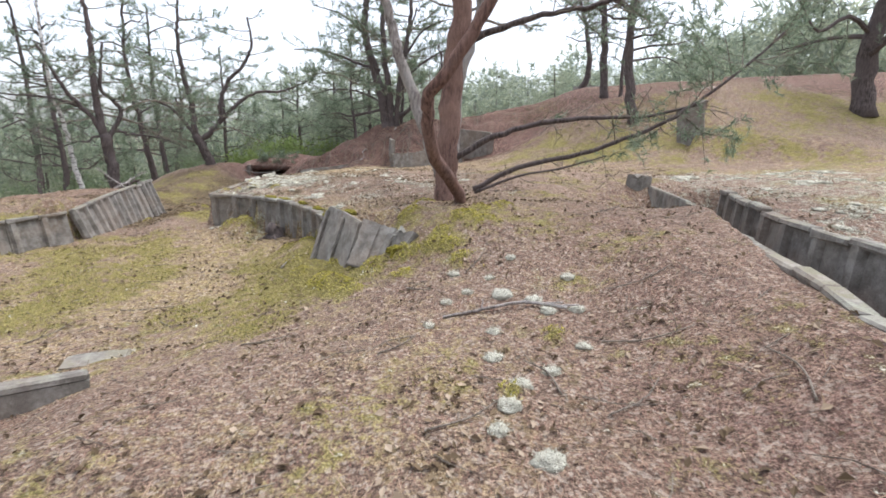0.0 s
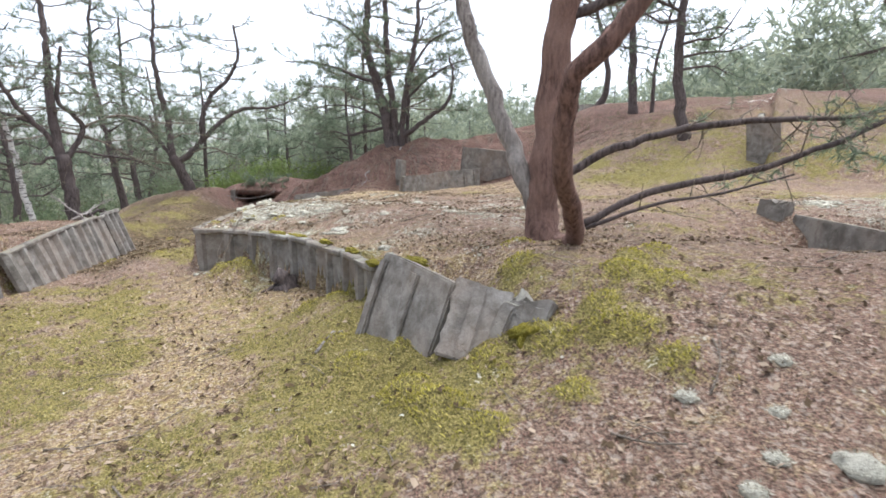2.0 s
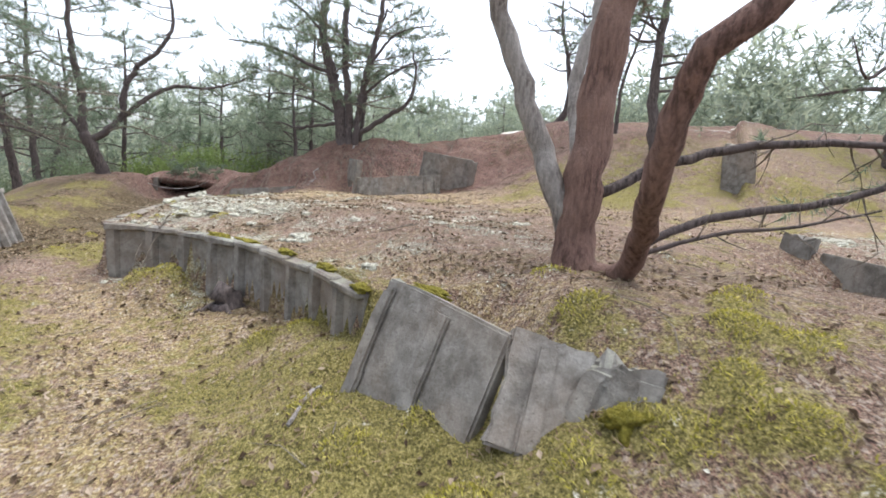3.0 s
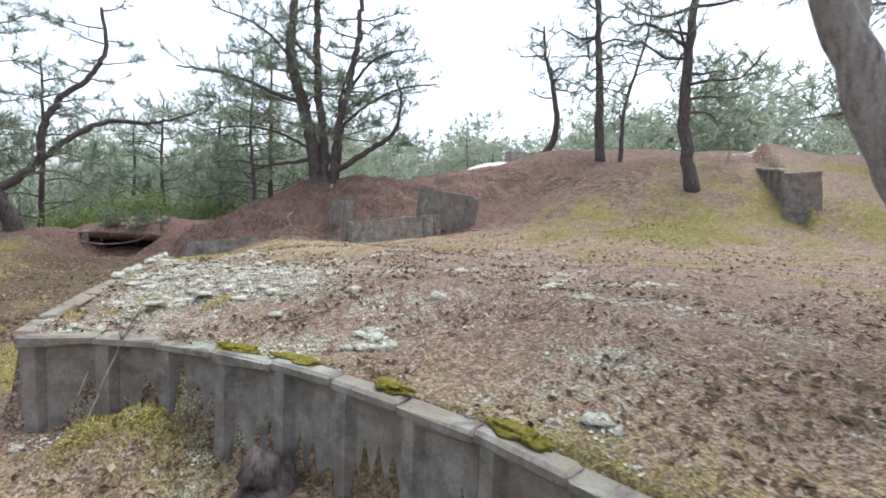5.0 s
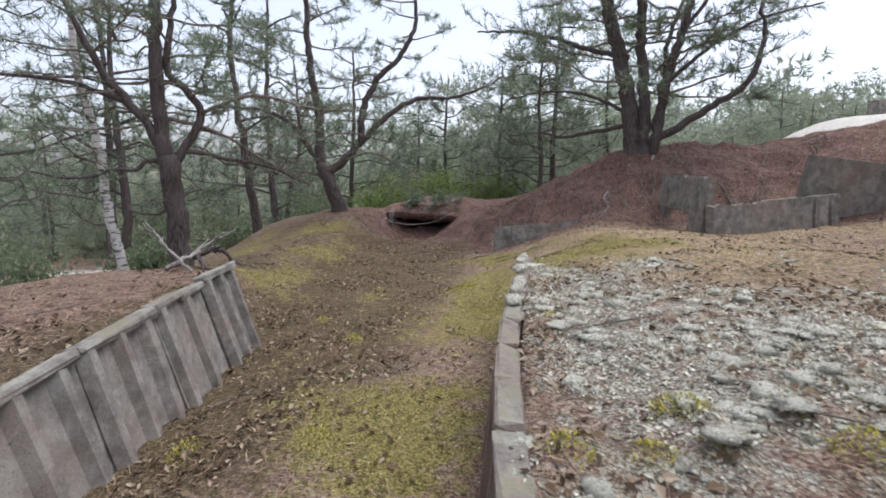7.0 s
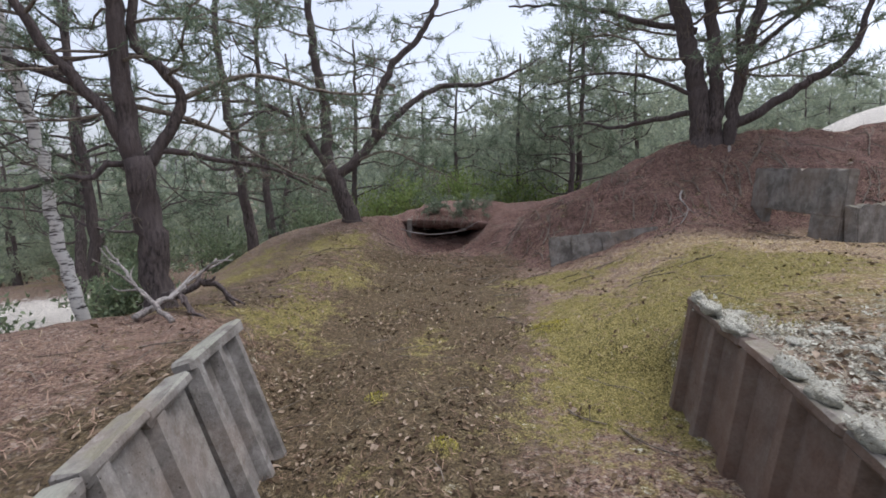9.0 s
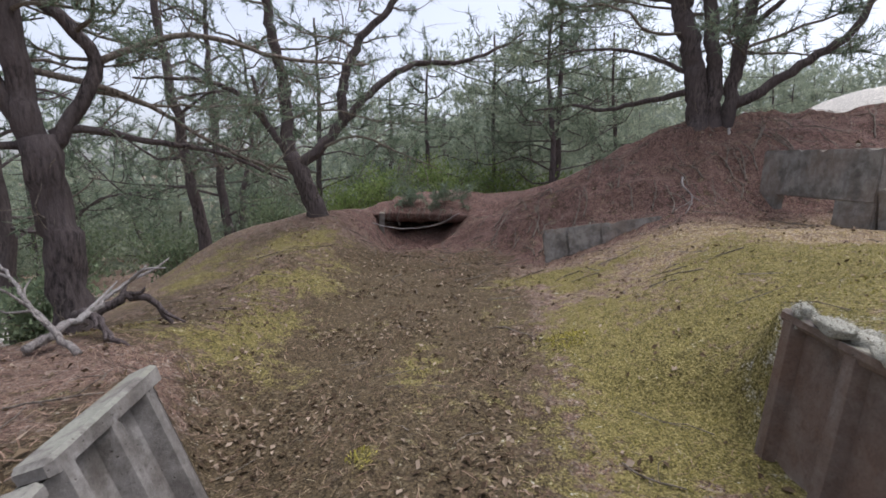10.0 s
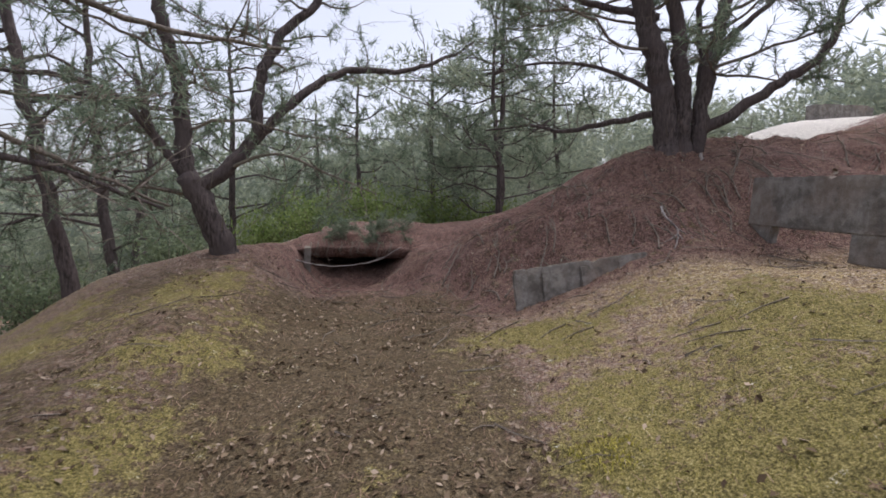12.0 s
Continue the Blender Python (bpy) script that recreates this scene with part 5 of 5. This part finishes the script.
stick("leaning_stick", "dry lichened stick leaning on the concrete wall", "branch", [(-3.98, 8.72, -0.34), (-3.9, 8.95, 0.02), (-3.8, 9.12, 0.35), (-3.72, 9.22, 0.52)], 0.012, 0.007, TWIG, 5, 0.2, seed=8)
stick("long_twig", "long pale fallen twig lying among lichen cushions", "twig", [g3(0.0, 3.42), g3(0.3, 3.5, 0.03), g3(0.62, 3.52, 0.04), g3(0.92, 3.42, 0.03)], 0.011, 0.014, BARK_GREY, 3, 0.2, seed=9)
stick("pale_stick", "short pale stick lying on the moss", "twig", [g3(-1.98, 5.75), g3(-1.88, 5.98, 0.03), g3(-1.92, 6.2, 0.03)], 0.014, 0.012, BARK_GREY, 1, 0.12, seed=10)
for k, (x, y, a, n) in enumerate(((-3.2, 5.0, 20, 0.5), (-3.7, 4.3, 75, 0.45), (-2.6, 4.4, -30, 0.4), (0.1, 2.1, 35, 0.45), (1.0, 2.3, 40, 0.5), (1.3, 2.9, -10, 0.55), (1.7, 2.2, 80, 0.5), (0.55, 2.5, 110, 0.4), (-0.3, 3.0, 50, 0.35), (-1.3, 3.4, 10, 0.4), (1.55, 3.7, 5, 0.5), (0.3, 4.4, 60, 0.4), (-0.2, 4.0, -35, 0.3), (-3.4, 9.9, -20, 0.45), (-2.7, 9.3, 15, 0.4), (-3.9, 10.9, 5, 0.4), (-5.4, 11.6, 60, 0.3), (-4.9, 12.6, -60, 0.45), (-6.6, 11.2, 70, 0.35), (-5.2, 13.0, -50, 0.35), (-4.3, 17.2, 20, 0.6), (-3.4, 17.9, 35, 0.5), (-1.2, 8.6, 20, 0.5), (0.9, 7.3, -15, 0.5), (1.9, 5.6, 30, 0.4), (-8.0, 12.6, 20, 0.4), (-8.3, 11.4, 60, 0.5), (-1.6, 19.0, 60, 0.5), (-3.6, 19.6, 30, 0.5), (-0.9, 18.8, -40, 0.6))):
    u, v = math.cos(radians(a)) * n / 2, math.sin(radians(a)) * n / 2
    stick("fallen_twig", "thin dry twig lying on the forest floor", "twig", [g3(x - u, y - v), g3(x + 0.2 * v, y - 0.2 * u, 0.02), g3(x + u, y + v)], 0.006, 0.004, TWIG, 2, 0.14, "fallen twigs", 20 + k)

stump = tree("mossy_stump", "small rotten mossy stump at the foot of the concrete wall", on_ground(-2.9, 8.24, 0.05))
stump["category"] = "stump"
limb_part("trunk", [(0, 0, 0), (0.01, 0.01, 0.14), (0.0, 0.02, 0.27)], 0.12, 0.085, BARK_DARK, stump, 11, 0.05, 0.4)
for k in range(4):
    a = k * 1.7
    limb_part("root", [(math.cos(a) * 0.08, math.sin(a) * 0.08, 0.1), (math.cos(a) * 0.2, math.sin(a) * 0.2, 0.05), (math.cos(a) * 0.32, math.sin(a) * 0.32, 0.0)], 0.035, 0.012, BARK_DARK, stump, 6, 0.06)

for k in range(9):
    x = -8.3 + 0.18 * k + 0.05 * math.sin(5.0 * k)
    y, z = 21.22 + 0.1 * (x + 7.5) ** 2, float(open_land(x, 21.4)) - 0.02
    d = 0.16 + 0.14 * ((k * 7) % 5) / 4
    stick("hanging_root", "thin dark root hanging from the earth over the dugout", "root", [(x, y + 0.12, z + 0.03), (x + 0.03, y - 0.03, z - 0.02), (x - 0.02, y - 0.05, z - d * 0.6), (x + 0.04, y - 0.02, z - d)], 0.013, 0.005, TWIG, 2, 0.15, "dugout roots", 300 + k)


# ---- what covers the floor ----
def scatter(count, keep, lo, hi, bias=0.0):
    """Random places in a rectangle of the plan, kept by the chance keep(x, y) gives; bias draws them to the walk."""
    x, y = rng.uniform(lo[0], hi[0], count), rng.uniform(lo[1], hi[1], count)
    ok = rng.random(count) < keep(x, y)
    return x[ok], y[ok]


def up_normals(x, y, z):
    e = 0.05
    dx, dy = (height(x + e, y) - z) / e, (height(x, y + e) - z) / e
    n = np.stack([-dx, -dy, np.ones_like(dx)], 1)
    return n / np.linalg.norm(n, axis=1)[:, None]


def flakes(x, y, size, curl, lift):
    """Small leaves: two triangles folded along the midrib."""
    z = height(x, y)
    n = up_normals(x, y, z)
    k = len(x)
    a = np.stack([np.cos(t := rng.uniform(0, 2 * math.pi, k)), np.sin(t), np.zeros(k)], 1)
    a = a - n * (a * n).sum(1)[:, None] + n * rng.normal(0, curl, (k, 1))
    a /= np.linalg.norm(a, axis=1)[:, None]
    b = np.cross(n, a) + n * rng.normal(0, curl, (k, 1))
    s = size * rng.uniform(0.6, 1.35, (k, 1))
    p = np.stack([x, y, z], 1) + n * lift
    fold = n * s * rng.uniform(0.0, 0.5, (k, 1))
    v = np.stack([p - a * s, p + b * s * 0.55 + fold, p + a * s, p - b * s * 0.55 + fold], 1).reshape(-1, 3)
    i = np.arange(k)[:, None] * 4
    return v, np.concatenate([np.concatenate([i, i + 1, i + 2], 1), np.concatenate([i, i + 2, i + 3], 1)])


def strands(x, y, length, width, stand, lift=0.0):
    """Thin bent blades or needles; stand: 0 lies flat, 1 stands up."""
    z = height(x, y)
    n = up_normals(x, y, z)
    k = len(x)
    t = rng.uniform(0, 2 * math.pi, k)
    a = np.stack([np.cos(t), np.sin(t), np.zeros(k)], 1)
    a = a - n * (a * n).sum(1)[:, None]
    d = a * (1 - stand) + n * stand + rng.normal(0, 0.15, (k, 3))
    d /= np.linalg.norm(d, axis=1)[:, None]
    side = np.cross(d, n + 0.01)
    side /= np.linalg.norm(side, axis=1)[:, None] + 1e-9
    ln = length * rng.uniform(0.5, 1.3, (k, 1))
    p = np.stack([x, y, z], 1) + n * (lift + 0.004)
    m = p + d * ln * 0.55 + n * ln * 0.06
    e = p + d * ln + a * ln * 0.25 * stand
    v = np.stack([p - side * width / 2, p + side * width / 2, m + side * width / 2, m - side * width / 2, e], 1).reshape(-1, 3)
    i = np.arange(k)[:, None] * 5
    return v, np.concatenate([np.concatenate([i, i + 1, i + 2], 1), np.concatenate([i, i + 2, i + 3], 1), np.concatenate([i + 3, i + 2, i + 4], 1)])


def cover(name, label, category, geo, material):
    me = bpy.data.meshes.new(name)
    me.from_pydata(geo[0].tolist(), [], geo[1].tolist())
    me.materials.append(material)
    if category == "lichen":
        me.polygons.foreach_set("use_smooth", np.ones(len(me.polygons), bool))
    return tagged(new(name, me), label, category, kind="stuff")


def off_walls(x, y):
    """0 where a cliff or a wall stands, 1 on open floor."""
    z = height(x, y, False)
    e = 0.09
    steep = np.maximum(np.abs(height(x + e, y, False) - z), np.abs(height(x, y + e, False) - z)) / e
    return (steep < 1.1) * 1.0


LO, HI = (-9.5, 0.6), (4.5, 20.5)
near = lambda x, y: np.clip(1.3 - 0.075 * np.hypot(x + 3, y - 5), 0.25, 1.0) * off_walls(x, y)
P = lambda x, y, k: np.clip(patches(x, y)[k], 0, 1)
clump = lambda x, y, s, k: np.clip(0.5 + 0.9 * vnoise(x, y, s, k), 0, 1)
cover("needle_litter", "reddish fallen pine needles strewn over the floor", "needles", strands(*scatter(115000, lambda x, y: near(x, y) * (1 - 0.6 * P(x, y, "moss")) * clump(x, y, 0.3, 31), LO, HI), 0.08, 0.0035, 0.06), LITTER)
bank = lambda x, y: off_walls(x, y) * np.clip(1.3 * P(x, y, "red"), 0, 1)
cover("red_needle_litter", "thick reddish needle and twig litter on bank and mound", "needles", strands(*scatter(170000, lambda x, y: bank(x, y) * clump(x, y, 0.35, 39), (-9.6, 9.0), (3.0, 20.8)), 0.1, 0.0038, 0.1), LITTER)
cover("dead_leaves", "small curled brown and grey dead leaves", "leaves", flakes(*scatter(210000, lambda x, y: near(x, y) * np.clip(0.16 + 0.8 * P(x, y, "leaf") + 0.15 * P(x, y, "straw"), 0, 1) * (1 - 0.65 * P(x, y, "moss")) * clump(x, y, 0.4, 32), LO, HI), 0.025, 0.4, 0.01), DRY_LEAF)
cover("moss_carpet", "bright yellow-green moss in soft patches", "moss", strands(*scatter(330000, lambda x, y: near(x, y) * ss(0.42, 0.62, P(x, y, "moss") + 0.14 * vnoise(x, y, 0.16, 33) + 0.1 * vnoise(x, y, 0.07, 34)), LO, HI), 0.02, 0.006, 0.5), MOSS)
cover("moss_hummocks", "swelling bright yellow-green moss hummocks among the needles", "moss", strands(*scatter(420000, lambda x, y: off_walls(x, y) * ss(0.4, 0.75, hummock(x, y) + 0.3 * vnoise(x, y, 0.13, 37) + 0.2 * vnoise(x, y, 0.05, 38)), (-7, 1.5), (1.5, 15.5)), 0.024, 0.006, 0.6), MOSS_BRIGHT)
cover("dry_grass", "thin bleached dry grass blades", "grass", strands(*scatter(70000, lambda x, y: near(x, y) * np.clip(0.1 + 0.5 * P(x, y, "straw"), 0, 1) * clump(x, y, 0.25, 35), LO, HI), 0.07, 0.003, 0.3), STRAW)
cover("bark_crumbs", "crumbs of bark, cones and twigs on the needles", "crumbs", flakes(*scatter(22000, lambda x, y: near(x, y) * clump(x, y, 0.5, 36), LO, HI), 0.011, 0.5, 0.006), DRY_LEAF)


FUZZ = []


def cushions(count, keep, lo, hi, size):
    """Low bumpy cushions of lichen, joined."""
    bm = bmesh.new()
    bmesh.ops.create_icosphere(bm, subdivisions=2, radius=1.0)
    ball = np.array([v.co[:] for v in bm.verts])
    faces = np.array([[v.index for v in f.verts] for f in bm.faces])
    bm.free()
    x, y = scatter(count, keep, lo, hi)
    z = height(x, y)
    k = len(x)
    s = size * rng.uniform(0.5, 1.1, (k, 1, 1)) ** 2 * np.stack([rng.uniform(0.8, 1.3, k), rng.uniform(0.8, 1.3, k), rng.uniform(0.25, 0.5, k)], 1)[:, None, :]
    v = ball[None] * (1 + rng.uniform(-0.42, 0.42, (k, len(ball), 1))) * s + np.stack([x, y, z], 1)[:, None, :]
    pick = rng.random((k, len(ball))) < (ball[:, 2] > -0.1) * 0.9
    FUZZ.append(tuft_array(v[pick], np.broadcast_to(ball, v.shape)[pick], 0.02, 3, 0.008))
    return v.reshape(-1, 3), (faces[None] + (np.arange(k) * len(ball))[:, None, None]).reshape(-1, 3)


cover("lichen_carpet", "pale grey-green lichen cushions crowding the raised bed", "lichen", cushions(9500, lambda x, y: off_walls(x, y) * ss(0.46, 0.66, P(x, y, "lichen") + 0.35 * vnoise(x, y, 0.32, 41) + 0.2 * vnoise(x, y, 0.12, 42)), (-4.5, 3.2), (6.5, 13.5), 0.058), LICHEN)
frill = Acc()
frill.tris(np.concatenate(FUZZ))
tagged(part("lichen_fringe", frill, LICHEN_FRILL), "fine pale branching fringe on the lichen cushions", "lichen fringe", kind="stuff")
cover("lichen_frills", "frilly pale lichen crumbs between leaves on the raised bed", "lichen crumbs", flakes(*scatter(300000, lambda x, y: off_walls(x, y) * ss(0.42, 0.66, P(x, y, "lichen") + 0.35 * vnoise(x, y, 0.32, 41) + 0.25 * vnoise(x, y, 0.09, 44)), (-4.5, 3.2), (6.5, 13.5)), 0.012, 0.5, 0.008), LICHEN_FRILL)
for k, (x, y, s) in enumerate(((0.47, 3.72, 0.085), (0.7, 3.6, 0.065), (0.78, 3.42, 0.06), (0.03, 3.66, 0.045), (0.2, 3.78, 0.045), (0.4, 4.05, 0.04), (0.1, 4.25, 0.05), (0.62, 4.35, 0.05), (0.36, 3.2, 0.05), (1.0, 3.45, 0.06), (0.3, 2.75, 0.06), (0.42, 2.4, 0.06), (0.62, 2.55, 0.05), (0.33, 2.2, 0.06), (0.9, 2.9, 0.05), (1.05, 3.95, 0.06), (-0.1, 3.3, 0.04), (0.45, 1.8, 0.07), (0.25, 2.0, 0.05), (-2.3, 9.7, 0.06), (-1.7, 9.3, 0.07), (-2.9, 9.4, 0.06), (-1.2, 10.2, 0.07))):
    lump("lichen_cushion", "round pale green lichen cushion on the needles", "lichen", g3(x, y, 0.0), (s, s * 0.9, s * 0.6), LICHEN, 0.25, 60 + k, 3, "lichen cushions")
for k, (x, y, z, a, b) in enumerate(((-4.52, 12.85, 0.43, 0.05, 0.12), (-4.52, 12.5, 0.42, 0.06, 0.13), (-4.51, 11.95, 0.41, 0.055, 0.1), (-4.52, 11.7, 0.41, 0.05, 0.09), (-4.53, 11.4, 0.4, 0.06, 0.1), (-4.5, 13.1, 0.43, 0.04, 0.06))):
    lump("lichen_cushion", "grey-green lichen cushion on top of the concrete wall", "lichen", (x, y, z), (a, b, 0.04), LICHEN, 0.25, 90 + k, 3, "wall-top lichen")
for k, (x, y, z, a, b, c) in enumerate(((-3.1, 8.75, 0.34, 0.16, 0.05, -35), (-2.75, 8.45, 0.34, 0.18, 0.05, -45), (-2.3, 7.95, 0.34, 0.1, 0.05, -52), (-1.9, 7.35, 0.34, 0.13, 0.05, -60), (-1.62, 6.75, 0.33, 0.1, 0.06, -60), (-1.2, 6.25, 0.45, 0.18, 0.06, -57), (-0.5, 5.08, 0.2, 0.1, 0.08, -20))):
    ob = lump("moss_cushion", "swelling golden-green moss cushion on the concrete's edge", "moss", (x, y, z), (a, b, 0.028 if k < 6 else 0.07), MOSS_SOLID, 0.45, 120 + k, 4, "moss cushions")
    ob.rotation_euler = (0, 0, radians(c))


# ---- twig litter ----
litter = Acc()
tx, ty = scatter(1500, lambda x, y: off_walls(x, y) * np.clip(0.3 + 0.7 * P(x, y, "red"), 0, 1), (-9.5, 0.8), (4.5, 21.0))
for x, y in zip(tx, ty):
    a, n = rng.uniform(0, 2 * math.pi), rng.uniform(0.06, 0.22) * (1.6 if y > 17 else 1.0)
    u = np.array([math.cos(a) * n, math.sin(a) * n])
    p = [g3(x - u[0], y - u[1], 0.008), g3(x + u[1] * 0.15, y - u[0] * 0.15, 0.018), g3(x + u[0], y + u[1], 0.01)]
    tube(litter, p, (0.004, 0.0035, 0.002) if y < 15 else (0.008, 0.006, 0.004), 3)
tagged(part("twig_litter", litter, TWIG), "short broken twigs strewn over needles and leaves", "twigs", kind="stuff")
for k in range(60):
    x, y = rng.uniform(-5.8, 1.5), rng.uniform(18.3, 20.2)
    a, n = rng.uniform(1.0, 2.2), rng.uniform(0.35, 0.8)
    u, v = math.cos(a) * n / 2, math.sin(a) * n / 2
    stick("root", "bare thin root exposed on the red mound", "root", [g3(x - u, y - v, 0.02), g3(x + 0.25 * v, y, 0.05), g3(x + u, y + v, 0.01)], 0.012, 0.006, TWIG, 2, 0.25, "mound roots", 200 + k)
